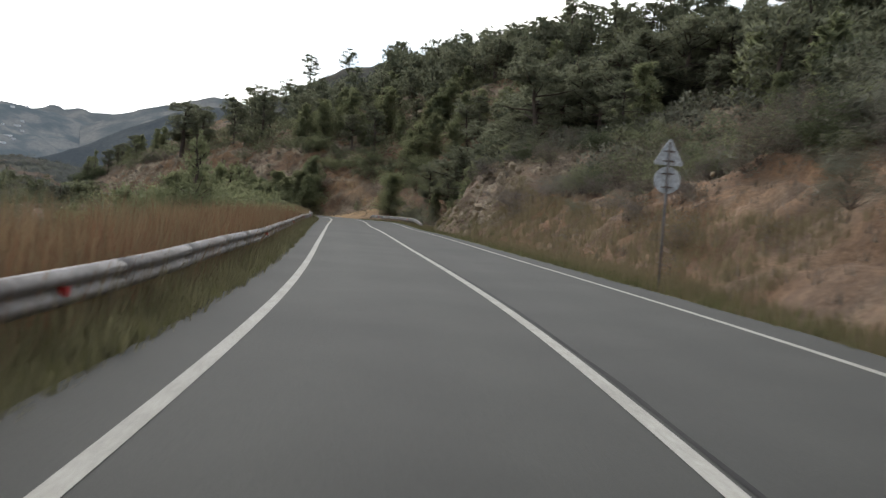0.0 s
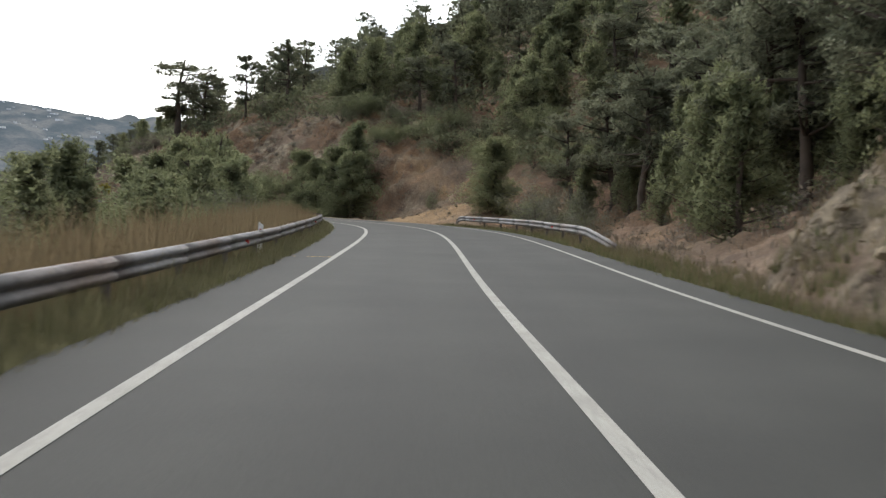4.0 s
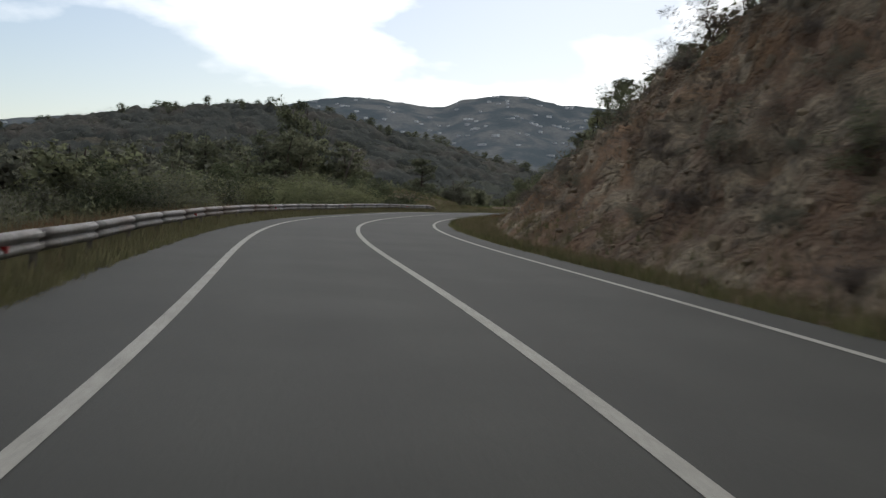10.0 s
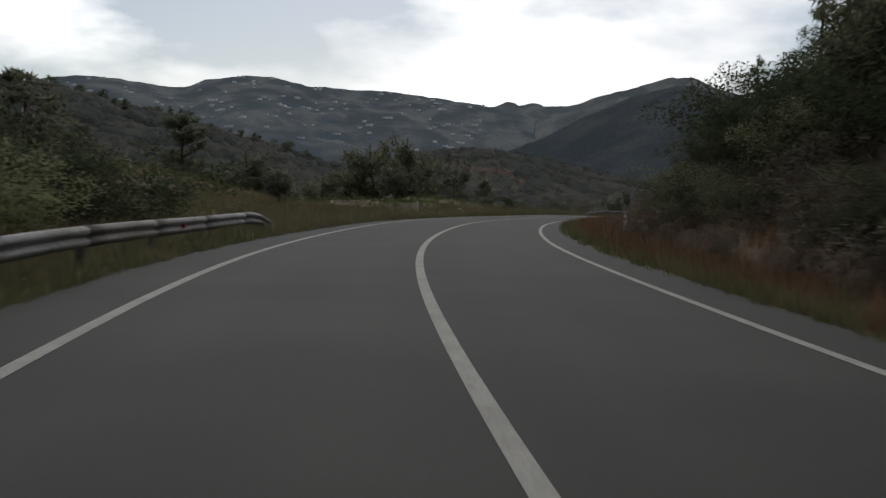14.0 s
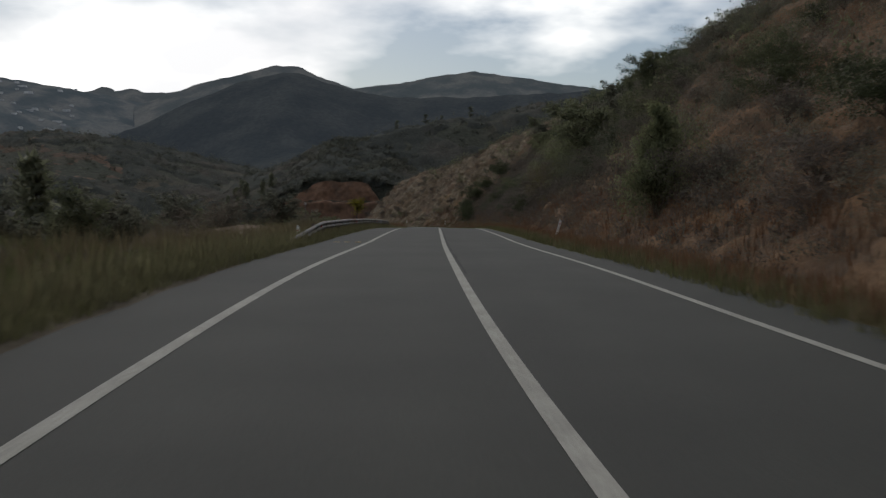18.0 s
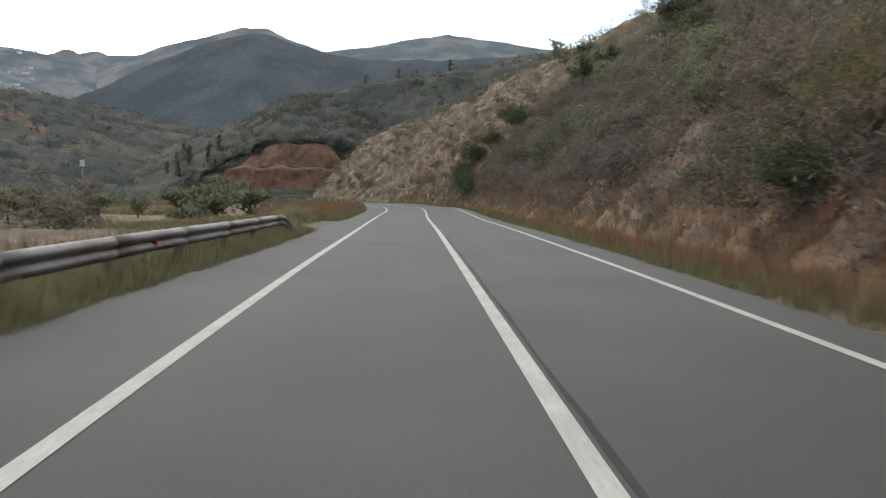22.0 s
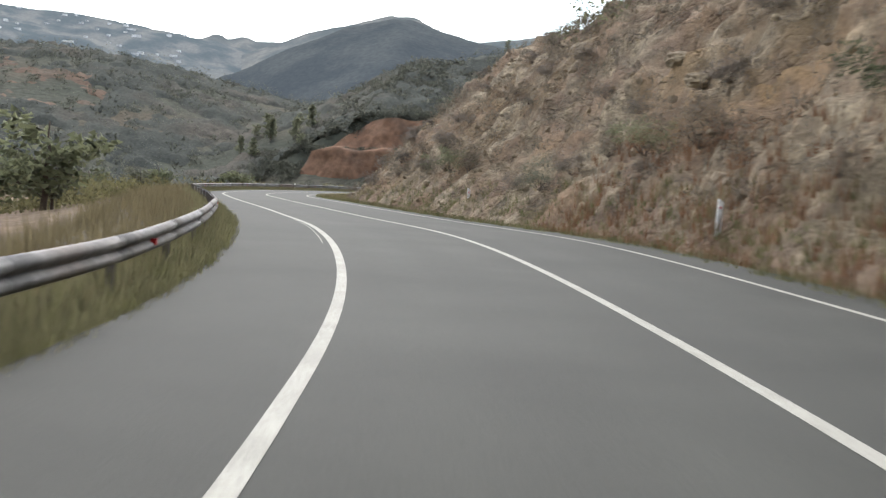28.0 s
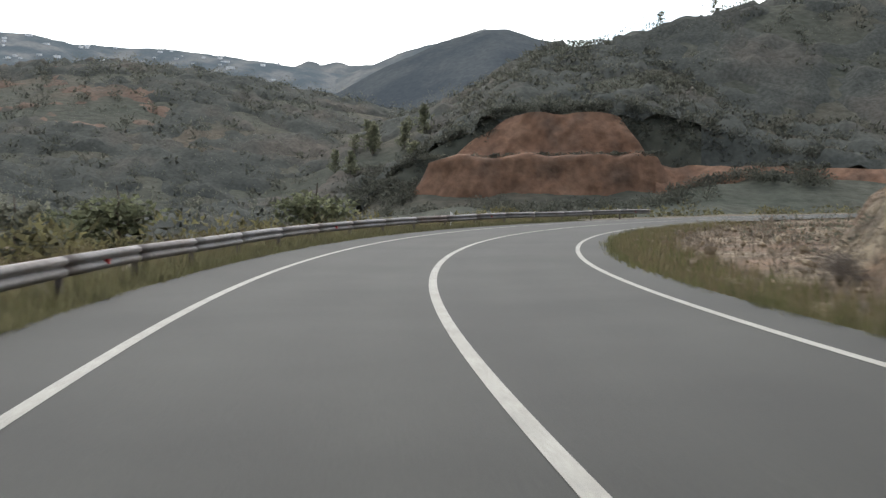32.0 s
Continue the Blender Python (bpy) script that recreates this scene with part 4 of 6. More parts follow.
def limb_set(rng, levels, lean):
    """A bent trunk and its limbs, of height 1, with the clumps that they carry."""
    knots = [Vector((0, 0, -0.06))]
    for k in range(1, 7):
        knots.append(Vector((lean[0] * (k / 6) ** 1.5 + rng.normal() * 0.008, lean[1] * (k / 6) ** 1.5 + rng.normal() * 0.008, k / 6 * 0.97)))
    pieces = [tube(knots, [0.024 * (1 - k / 6.6) + 0.002 for k in range(7)], 7)]
    ends = []
    for h, length, rise in levels:
        k = min(5, int(h * 6))
        p = knots[k].lerp(knots[k + 1], h * 6 - k)
        ang = rng.uniform(0, 6.283)
        d = Vector((math.cos(ang), math.sin(ang), rise))
        q = p + d * length
        mid = p.lerp(q, 0.55) + Vector((0, 0, -0.012))
        pieces.append(tube([p, mid, q], [0.008, 0.005, 0.002], 5))
        ends.append((p, mid, q))
    return pieces, ends


def tree_template(name, label, category, seed, style, fine=1.0):
    """One tree of height 1; fine says how small and many its leaves are."""
    rng = np.random.default_rng(seed)
    root = tagged(new(name), label, category)
    heart = (0, 0, 0.55)
    if style == "pine":
        levels = [(h, 0.25 * math.sin(math.pi * (h - 0.14) / 0.92) ** 0.7 * rng.uniform(0.4, 1.25), rng.uniform(-0.05, 0.6)) for h in np.sort(rng.uniform(0.26, 0.95, 40))]
        pieces, ends = limb_set(rng, levels, rng.normal(size=2) * 0.06)
        cen, rad = [], []
        for p, m, q in ends:
            side = Vector((q.y - p.y, p.x - q.x, 0))
            for w in (0.5, 0.75, 1.0):
                for k in (-0.28, 0.0, 0.28):
                    if rng.uniform() < 0.66:
                        cen.append(np.array(p.lerp(q, w) + side * k * w) + rng.normal(size=3) * 0.016)
                        rad.append(rng.uniform(0.022, 0.05))
        cen.append((pieces[0][0][-1][0], pieces[0][0][-1][1], 0.97))
        rad.append(0.03)
        per, lw, flat, up, mat = 21, (0.034, 0.0085), 0.6, 0.5, PINE
    elif style == "spindly":
        levels = [(h, 0.24 * (1.1 - h) * rng.uniform(0.5, 1.3), rng.uniform(0.3, 0.9)) for h in np.sort(rng.uniform(0.16, 0.95, 26))]
        pieces, ends = limb_set(rng, levels, rng.normal(size=2) * 0.03)
        cen, rad = [], []
        for p, m, q in ends:
            for w in (0.55, 0.8, 1.05):
                cen.append(np.array(p.lerp(q, w)) + rng.normal(size=3) * 0.012)
                rad.append(rng.uniform(0.016, 0.038))
        cen += [(0, 0, 0.94), (0, 0, 0.985)]
        rad += [0.024, 0.014]
        per, lw, flat, up, mat = 24, (0.034, 0.006), 1.1, 0.9, YOUNG
    elif style == "young":
        levels = [(h, 0.25 * (1.08 - h) * rng.uniform(0.7, 1.2) + 0.02, 0.35) for h in np.linspace(0.04, 0.95, 44)]
        pieces, ends = limb_set(rng, levels, (0, 0))
        cen, rad = [], []
        for p, m, q in ends:
            for w in (0.2, 0.6, 1.0):
                cen.append(np.array(p.lerp(q, w)) + rng.normal(size=3) * 0.025)
                rad.append(rng.uniform(0.05, 0.09) * (1.25 - 0.6 * p.z))
        heart = (0, 0, 0.4)
        per, lw, flat, up, mat = 46, (0.04, 0.011), 0.95, 0.8, YOUNG
    else:
        low, reach = (0.55, 0.55) if style == "yellow" else (0.2, 1.0)
        levels = [(h, reach * rng.uniform(0.12, 0.36), rng.uniform(0.2, 0.9)) for h in np.sort(rng.uniform(low, low + 0.52 - 0.2 * (low > 0.5), 20))]
        pieces, ends = limb_set(rng, levels, rng.normal(size=2) * 0.06)
        cen, rad = [], []
        for p, m, q in ends:
            for w in (0.45, 0.75, 1.0, 1.12):
                cen.append(np.array(p.lerp(q, w)) + rng.normal(size=3) * 0.05)
                rad.append(rng.uniform(0.06, 0.12))
        per = 48 if style != "yellow" else 18
        lw, flat, up = (0.034, 0.018), 0.85, 0.2
        mat = {"broad": BROAD, "olive": OLIVE, "yellow": YELLOWLEAF}[style]
    size = fine**-0.5
    q, nm = leaves(cen, np.array(rad), int(per * fine), lw[0] * size, lw[1] * size * 1.25, rng, flat, up, heart)
    if style == "yellow":
        for k, (v, f) in enumerate(pieces):
            mesh_object("branch" if k else "trunk", v, f, BARK, root)
    else:
        v, f = join(pieces if fine > 0.9 else pieces[:12])
        mesh_object("trunk", v, f, BARK, root)
    new("crown", quick_mesh("crown", q, mat, 3, nm)).parent = root
    return root


def bush_template(name, label, seed, mat, count=26, per=130, long=0.038, wide=0.018):
    rng = np.random.default_rng(seed)
    root = tagged(new(name), label, "bush")
    cen = rng.normal(size=(count, 3)) * [0.27, 0.27, 0.2] + [0, 0, 0.4]
    cen[:, 2] = np.abs(cen[:, 2])
    pieces = [bar((0, 0, -0.1), tuple(c * 0.5), 0.012, 0.004, 5, False) for c in cen[:10]]
    v, f = join(pieces)
    mesh_object("branchwork", v, f, BARK, root)
    q, nm = leaves(cen, rng.uniform(0.12, 0.26, count), per, long, wide, rng, 0.9, 0.3, (0, 0, 0.2))
    new("foliage", quick_mesh("foliage", q, mat, 3, nm)).parent = root
    return root


pines = [tree_template("pine_tree", "tall open-crowned pine tree on the hillside", "tree", 11 + k, "pine", 2.2) for k in range(3)]
far_pines = [tree_template("pine_tree", "dark pine tree in the dense wood on the hill", "tree", 21 + k, "pine", 0.3) for k in range(4)]
spindly = [tree_template("thin_pine", "slender young pine with a thin pointed top", "tree", 26 + k, "spindly") for k in range(3)]
youngs = [tree_template("young_pine", "bushy young pine tree with foliage to the ground", "tree", 31 + k, "young", 1.8) for k in range(3)]
near_youngs = [tree_template("young_pine", "bushy light green young pine at the road's edge", "tree", 36 + k, "young", 3.0) for k in range(2)]
far_youngs = [tree_template("young_pine", "young pine tree among the undergrowth", "tree", 41 + k, "young", 0.28) for k in range(2)]
broads = [tree_template("broadleaf_tree", "round dark green broadleaf tree", "tree", 51 + k, "broad") for k in range(2)]
far_broads = [tree_template("broadleaf_tree", "round dark green tree in the valley", "tree", 61 + k, "broad", 0.28) for k in range(2)]
olives = [tree_template("olive_tree", "grey-green olive tree with a rounded crown", "tree", 71 + k, "olive") for k in range(2)]
far_olives = [tree_template("olive_tree", "grey-green olive tree in the valley", "tree", 81 + k, "olive", 0.28) for k in range(2)]
saplings = [tree_template("sapling", "thin sapling with bright yellow leaves beside the road", "tree", 91, "yellow")]
bushes = [bush_template("bush", "dark green rounded bush on the slope", 101 + k, BROAD) for k in range(3)]
softs = [bush_template("soft_bush", "dense bushy green tree-high shrub beside the road", 106 + k, YOUNG, 60, 170, 0.032, 0.013) for k in range(2)]
darks = [bush_template("dense_bush", "dense dark green evergreen bush on the stony slope", 141 + k, leaf_material("evergreen_leaves", (0.06, 0.078, 0.042), (0.15, 0.165, 0.085)), 44, 170, 0.036, 0.018) for k in range(2)]
greys = [bush_template("grey_bush", "grey-green rounded bush beside the road", 111 + k, OLIVE, 30, 180, 0.028, 0.011) for k in range(2)]
dries = [bush_template("dry_bush", "dry grey-brown brushwood bush", 121 + k, DRYBUSH, 18, 80, 0.085, 0.012) for k in range(2)]
yellows = [bush_template("yellow_bush", "yellow-green flowering shrub on the slope", 131, leaf_material("yellow_green_leaves", (0.12, 0.12, 0.055), (0.24, 0.215, 0.085)), 34, 200, 0.024, 0.011)]
USED = set()
rng_p = np.random.default_rng(77)


def plant(kinds, s, u, high, wide=1.0, xy=None):
    """Set one plant on the ground at s, u; the first use of a pattern moves the pattern itself."""
    ob = kinds[int(rng_p.integers(len(kinds)))]
    p = along(s, u) if xy is None else np.array([*xy, 0.0])
    z = float(ground_z(p[0], p[1]))
    m = Matrix.Translation((p[0], p[1], z - 0.06 * high)) @ Matrix.Rotation(rng_p.uniform(0, 6.283), 4, "Z") @ Matrix.Rotation(rng_p.normal() * 0.03, 4, "X")
    m = m @ Matrix.Diagonal((high * wide, high * wide, high, 1))
    if ob.name in USED:
        return copy_thing(ob, m @ Matrix.Diagonal([1 / k for k in ob.scale] + [1]))
    USED.add(ob.name)
    ob.matrix_basis = m
    return ob


# single plants that stand out: kind, s, u, height, width
for kind, s, u, high, wide in (
        (pines, 213.6, 14.3, 10.5, 1.75), (pines, 198.5, 16.4, 8.0, 0.9), (pines, 224, 31.0, 8.0, 0.9), (pines, 203, 24.0, 8.5, 0.9), (darks, 233.5, 16.4, 2.4, 1.0), (darks, 235.5, 16.0, 2.0, 1.0),
        (pines, 211, 17.0, 7.0, 1.3), (spindly, 148, -8.6, 6.4, 1.3), (spindly, 152, -8.4, 6.8, 1.3), (spindly, 156, -8.9, 7.0, 1.2), (spindly, 159, -9.7, 7.0, 1.3), (spindly, 150, -9.8, 6.8, 1.3), (spindly, 154, -10.2, 7.2, 1.2), (softs, 150, -8.3, 2.8, 1.2), (softs, 154.5, -8.8, 3.0, 1.2), (youngs, 153.5, -12.0, 6.0, 1.4), (youngs, 158, -13.4, 6.0, 1.4),
        (bushes, 231, 16.0, 1.6, 1.2), (pines, 195, 20.0, 8.5, 1.0), (pines, 218, 22.0, 6.0, 1.0),
        (near_youngs, 141, 9.2, 5.8, 1.5), (softs, 141.4, 9.0, 2.6, 1.0), (softs, 135.5, 9.6, 2.4, 1.1), (greys, 134, 9.4, 3.6, 1.15), (greys, 129, 9.0, 3.0, 1.3), (bushes, 124, 8.0, 1.7, 1.3), (greys, 120, 7.6, 1.6, 1.3), (youngs, 112, 11.5, 7.0, 1.2),
        (near_youngs, 162, 7.2, 6.6, 1.4), (near_youngs, 165.5, 7.8, 7.2, 1.4), (near_youngs, 168, 6.9, 6.0, 1.5), (near_youngs, 172, 7.4, 6.4, 1.4), (softs, 178, 7.0, 4.4, 1.0), (softs, 181, 7.6, 3.6, 1.1),
        (near_youngs, 166, 10.0, 7.0, 1.4), (softs, 163.5, 6.6, 3.2, 1.2), (softs, 170, 6.6, 3.4, 1.2),
        (bushes, 185, 6.4, 1.4, 1.0), (bushes, 191, 7.0, 1.0, 1.3), (bushes, 194, 7.6, 1.1, 1.2), (dries, 187, 8.2, 1.2, 1.2), (dries, 199, 8.4, 1.0, 1.3),
        (spindly, 273, 10.6, 5.8, 1.1), (spindly, 271, 12.0, 6.4, 1.0), (spindly, 267, 11.5, 5.6, 1.0), (spindly, 277, 11.0, 5.8, 1.1), (spindly, 281, 12.0, 5.2, 1.1), (darks, 276, 9.2, 2.0, 1.3),
        (spindly, 283, 9.8, 3.0, 0.9), (spindly, 289, 13.0, 3.4, 1.1), (darks, 286, 9.0, 1.6, 1.4), (darks, 262, 8.0, 1.6, 1.5), (darks, 259, 8.8, 1.8, 1.5), (dries, 257, 7.6, 1.4, 1.5), (pines, 269, 10.2, 4.4, 1.2), (darks, 279, 9.6, 2.2, 1.3), (pines, 274, 10.4, 4.6, 1.3), (softs, 274, 8.8, 2.0, 1.2),
        (spindly, 60.6, -10.2, 5.6, 1.1), (spindly, 57.2, -9.7, 5.6, 1.1), (youngs, 59, -11.0, 4.0, 1.3), (youngs, 62.5, -10.4, 3.6, 1.3), (youngs, 66, -11.6, 3.6, 1.4), (softs, 61, -9.6, 2.4, 1.3), (softs, 67, -10.6, 2.6, 1.4), (youngs, 71, -12.2, 3.6, 1.3), (greys, 75, -11.2, 2.4, 1.5), (softs, 57, -10.6, 3.0, 1.3),
        (softs, 359, 7.4, 3.7, 0.72), (near_youngs, 359.4, 7.6, 3.9, 1.15),
        (youngs, 122, -9.5, 4.0, 1.4), (youngs, 117, -10.4, 4.2, 1.4), (youngs, 128, -9.2, 4.4, 1.4), (youngs, 133, -9.4, 4.8, 1.3), (youngs, 111, -10.8, 3.6, 1.3), (youngs, 105, -10.2, 3.4, 1.4),
        (youngs, 138, -9.6, 5.2, 1.2), (spindly, 140, -10.0, 6.6, 1.2), (youngs, 143, -9.8, 5.6, 1.2), (spindly, 146, -10.0, 7.0, 1.2), (youngs, 147, -9.4, 5.4, 1.2), (spindly, 144, -9.0, 6.6, 1.1),
        (youngs, 151, -10.8, 6.6, 1.3), (youngs, 155, -12.4, 6.0, 1.3), (spindly, 142, -11.5, 7.0, 1.1), (softs, 145, -8.4, 3.0, 1.2), (softs, 141, -8.4, 3.0, 1.2), (softs, 149, -9.0, 3.0, 1.2),
        (broads, 410, 11.6, 5.0, 1.3), (softs, 411, 11.0, 3.6, 1.2), (broads, 399, 10.6, 4.2, 1.3), (olives, 404, 14, 3.4, 1.4), (broads, 398, 15, 3.0, 1.4), (bushes, 402, 9.0, 2.4, 1.3), (dries, 406, 8.0, 2.0, 1.4),
        (yellows, 395, 9.2, 1.1, 1.1), (yellows, 400, 7.6, 0.9, 1.1), (dries, 413, 8.4, 2.2, 1.5), (dries, 417, 9.6, 2.0, 1.5), (greys, 390, 9.0, 1.8, 1.3), (greys, 384, 10.0, 2.2, 1.3),
        (darks, 500.5, 6.3, 2.0, 1.2), (darks, 503, 6.5, 2.2, 1.2), (darks, 506, 7.0, 2.0, 1.2), (darks, 511, 7.4, 2.2, 1.2), (darks, 512, 8.2, 2.0, 1.2), (darks, 513.5, 9.6, 2.4, 1.3), (darks, 511, 9.6, 2.0, 1.2),
        (darks, 509.5, 10.8, 2.4, 1.4), (darks, 508, 10.9, 2.2, 1.2), (darks, 510, 13.2, 2.4, 1.5), (darks, 506, 13.0, 2.0, 1.5), (darks, 465, 8.4, 1.8, 1.2), (darks, 462, 9.8, 1.6, 1.3), (darks, 447, 14.5, 2.0, 1.3), (dries, 498, 7.6, 1.6, 1.4), (dries, 500, 8.6, 1.6, 1.5), (dries, 502, 9.9, 1.8, 1.5), (dries, 496, 9.0, 1.8, 1.5), (dries, 504, 8.6, 1.4, 1.4),
        (bushes, 526, 7.0, 1.2, 1.4), (dries, 523, 7.4, 1.6, 1.5), (bushes, 549, 7.0, 1.5, 1.4), (dries, 545, 6.8, 1.6, 1.5), (bushes, 529, 12.5, 1.6, 1.1),
        (saplings, 398, -5.85, 2.3, 0.9), (saplings, 184, -6.9, 2.5, 1.0),
        (broads, 313, -39.6, 14.5, 0.68), (pines, 335, -36, 11, 0.9), (olives, 308, -13.5, 2.2, 1.2), (softs, 302, -22, 2.2, 1.3), (olives, 325, -24, 5.0, 1.2), (broads, 342, -21, 7.5, 1.0),
        (broads, 349, -30, 7.0, 1.0), (olives, 337, -17, 3.0, 1.5), (olives, 352, -17, 3.5, 1.3), (broads, 349.5, -20.5, 9.0, 0.75), (olives, 361, -20.5, 8.2, 0.7), (olives, 355, -18, 4.4, 1.2), (olives, 366, -19, 4.6, 1.2), (broads, 373, -17, 3.8, 1.2), (olives, 380, -18, 4.0, 1.2), (broads, 345, -24, 6.0, 1.0)):
    plant(kind, s, u, high, wide)


def scatter(kinds, count, s0, s1, u0, u1, h0, h1, wide=1.0, gap=0.0):
    made = []
    for _ in range(count * 4):
        if len(made) >= count:
            break
        s, u = rng_p.uniform(s0, s1), rng_p.uniform(u0, u1)
        if all((s - a) ** 2 + (u - b) ** 2 > gap * gap for a, b in made):
            made.append((s, u))
            plant(kinds, s, u, rng_p.uniform(h0, h1), wide * rng_p.uniform(0.85, 1.2))


# right-hand woods
scatter(pines + youngs[:1], 6, 60, 85, 15, 26, 3.5, 6, 1.1, 3.0)
scatter(bushes + softs + greys, 16, 32, 60, 13, 24, 1.6, 3.4, 1.2, 2.2)
scatter(far_pines + far_youngs, 36, 58, 95, 24, 60, 5, 9, 1.2, 3.2)
scatter(greys + bushes + dries, 34, 30, 95, 10.5, 20, 1.0, 2.6, 1.2, 1.5)
scatter(pines, 60, 88, 137, 12.0, 30, 6.0, 10, 1.2, 2.4)
scatter(youngs, 26, 92, 137, 13, 30, 4.0, 7, 1.0, 2.2)
scatter(pines, 26, 90, 137, 20, 32, 5.5, 9, 1.2, 2.4)
scatter(far_pines, 70, 86, 150, 32, 56, 4, 6.5, 1.3, 2.6)
scatter(far_pines, 40, 150, 185, 32, 64, 6, 9.5, 1.25, 2.8)
scatter(far_youngs, 60, 88, 190, 27, 62, 3.5, 6, 1.3, 2.2)
scatter(softs + bushes, 40, 138, 178, 14.5, 19, 1.4, 2.8, 1.2, 1.2)
scatter(pines + youngs, 34, 146, 186, 19, 30, 3.5, 7.5, 1.2, 2.0)
scatter(far_pines, 30, 200, 300, 30, 75, 6, 9, 1.25, 3.6)
scatter(youngs, 10, 92, 132, 9.5, 15, 3.5, 7, 0.9, 3.0)
scatter(bushes + dries, 22, 190, 250, 13.0, 20, 1.2, 2.6, 1.4, 1.5)
scatter(pines + youngs, 18, 245, 286, 13, 34, 4, 6, 1.1, 3.0)
scatter(darks + pines[:1], 16, 262, 284, 9.2, 13, 1.6, 2.6, 1.3, 1.5)
scatter(darks + bushes + dries, 44, 250, 288, 7.0, 9.4, 0.8, 1.6, 1.4, 0.9)
scatter(dries, 30, 256, 296, 6.2, 8.0, 0.5, 0.9, 1.4, 0.9)
scatter(greys + dries + bushes, 60, 330, 480, 8.5, 26, 1.0, 2.4, 1.3, 1.6)
scatter(olives + broads + greys, 34, 340, 480, 16, 50, 1.6, 3.0, 1.3, 3.0)
# bushes that dot the cuttings, by stretch
thorns = [bush_template("thorn_bush", "grey-brown thorny bush on the stony slope", 151 + k, THORN, 30, 110, 0.06, 0.012) for k in range(3)]
for s, u, high, wide in ((201.2, 7.9, 1.3, 1.3), (198.9, 9.4, 0.9, 1.3), (194.7, 8.1, 1.1, 1.3), (195.4, 6.8, 0.8, 1.5), (202.7, 6.4, 0.8, 1.5), (197.4, 7.9, 0.6, 1.2)):
    plant(greys, s, u, high * 0.8, wide)
scatter(greys + thorns, 46, 176, 250, 6.6, 17, 0.35, 0.8, 1.3, 1.3)
scatter(thorns, 40, 176, 262, 6.2, 16, 0.3, 0.7, 1.4, 1.0)
scatter(thorns + greys + darks[:1], 90, 335, 440, 7.2, 20, 0.7, 1.8, 1.35, 1.3)
scatter(thorns + greys, 110, 430, 505, 6.6, 20, 0.5, 1.5, 1.4, 1.2)
scatter(thorns + dries, 90, 500, 590, 6.2, 18, 0.4, 1.0, 1.5, 1.2)
scatter(bushes + darks + greys, 70, 340, 520, 17, 44, 1.2, 2.6, 1.4, 2.4)
scatter(thorns + greys + dries, 80, 24, 86, 7.2, 17, 0.6, 1.5, 1.4, 1.2)
scatter(bushes + darks, 12, 28, 86, 9.5, 17, 0.9, 2.0, 1.3, 2.5)
for kinds, s, u, high, wide in ((bushes, 426.4, 9.5, 2.6, 0.95), (darks, 409, 6.9, 1.7, 1.6), (yellows, 409.3, 8.4, 2.5, 1.1), (yellows, 407.5, 9.4, 2.4, 1.2), (darks, 484.4, 8.8, 1.8, 1.5), (greys, 442.8, 7.1, 1.4, 1.3),
                                (broads, 494, 16.2, 3.6, 1.4), (broads, 489, 17.4, 3.4, 1.4), (olives, 500, 18.5, 3.4, 1.3), (broads, 521, 24, 3.0, 1.2), (greys, 533.4, 6.2, 1.3, 1.2), (bushes, 154.2, 10.6, 1.5, 1.1), (softs, 441.5, -6.6, 1.1, 1.2)):
    plant(kinds, s, u, high, wide)
# pines along the crest above the first bend


def wood(name, label, patterns, places, high, rng):
    """A far wood: many trees in one mesh, after the given patterns."""
    crowns, normals, stems = [], [], []
    for p, h in zip(places, high):
        parts = {o.name.split(".")[0]: o.data for o in patterns[int(rng.integers(len(patterns)))].children}
        a = rng.uniform(0, 6.283)
        turn = np.array([(math.cos(a), -math.sin(a), 0), (math.sin(a), math.cos(a), 0), (0, 0, 1)]) * [1.2 * h, 1.2 * h, h]
        co = np.empty(len(parts["crown"].vertices) * 3, np.float32)
        parts["crown"].vertices.foreach_get("co", co)
        co = co.reshape(-1, 3, 3)[::2]
        co = (co.mean(1, keepdims=True) + (co - co.mean(1, keepdims=True)) * 1.35).reshape(-1, 3)
        normals.append(unit((co[1::3] - [0, 0, 0.5]) * [1, 1, 0.8] + [0, 0, 0.3]) @ turn.T / h)
        crowns.append(co @ turn.T + p)
        stems.append(bar(p - np.array([0, 0, 0.4]), p + np.array([0, 0, 0.8 * h]), 0.02 * h, 0.006 * h, 5, False))
    ob = new(name, quick_mesh(name, np.concatenate(crowns), PINE, 3, unit(np.concatenate(normals))))
    v, f = join(stems)
    mesh_object("trunks", v, f, BARK, ob)
    return tagged(ob, label, "woods", kind="stuff")


rw = np.random.default_rng(33)
qs, qu = np.r_[rw.uniform(150, 330, 75), rw.uniform(155, 235, 60)], np.r_[rw.uniform(62, 130, 75), rw.uniform(46, 100, 60)]
q = along(qs, qu)
q[:, 2] = ground_z(q[:, 0], q[:, 1])
wood("crest_wood", "dark pine wood along the crest of the hill", far_pines, q, rw.uniform(6.5, 11.0, len(q)), rw)
q = along(rw.uniform(335, 418, 90), rw.uniform(-85, -26, 90))
q[:, 2] = ground_z(q[:, 0], q[:, 1])
wood("valley_wood", "dark green wood in the valley beyond the meadow", far_pines + far_youngs, q, rw.uniform(4.5, 7.5, len(q)), rw)
# lone pines on the ridge across the stream
for x, high in ((-106.2, 7.5), (-144.0, 6.5), (-129.0, 7.0), (-121.0, 4.5)):
    plant(pines, 0, 0, high, 0.8, (x, 853))
# left-hand trees beyond the rail
scatter(youngs, 8, 56, 96, -19, -10.5, 3.0, 4.4, 1.0, 2.2)
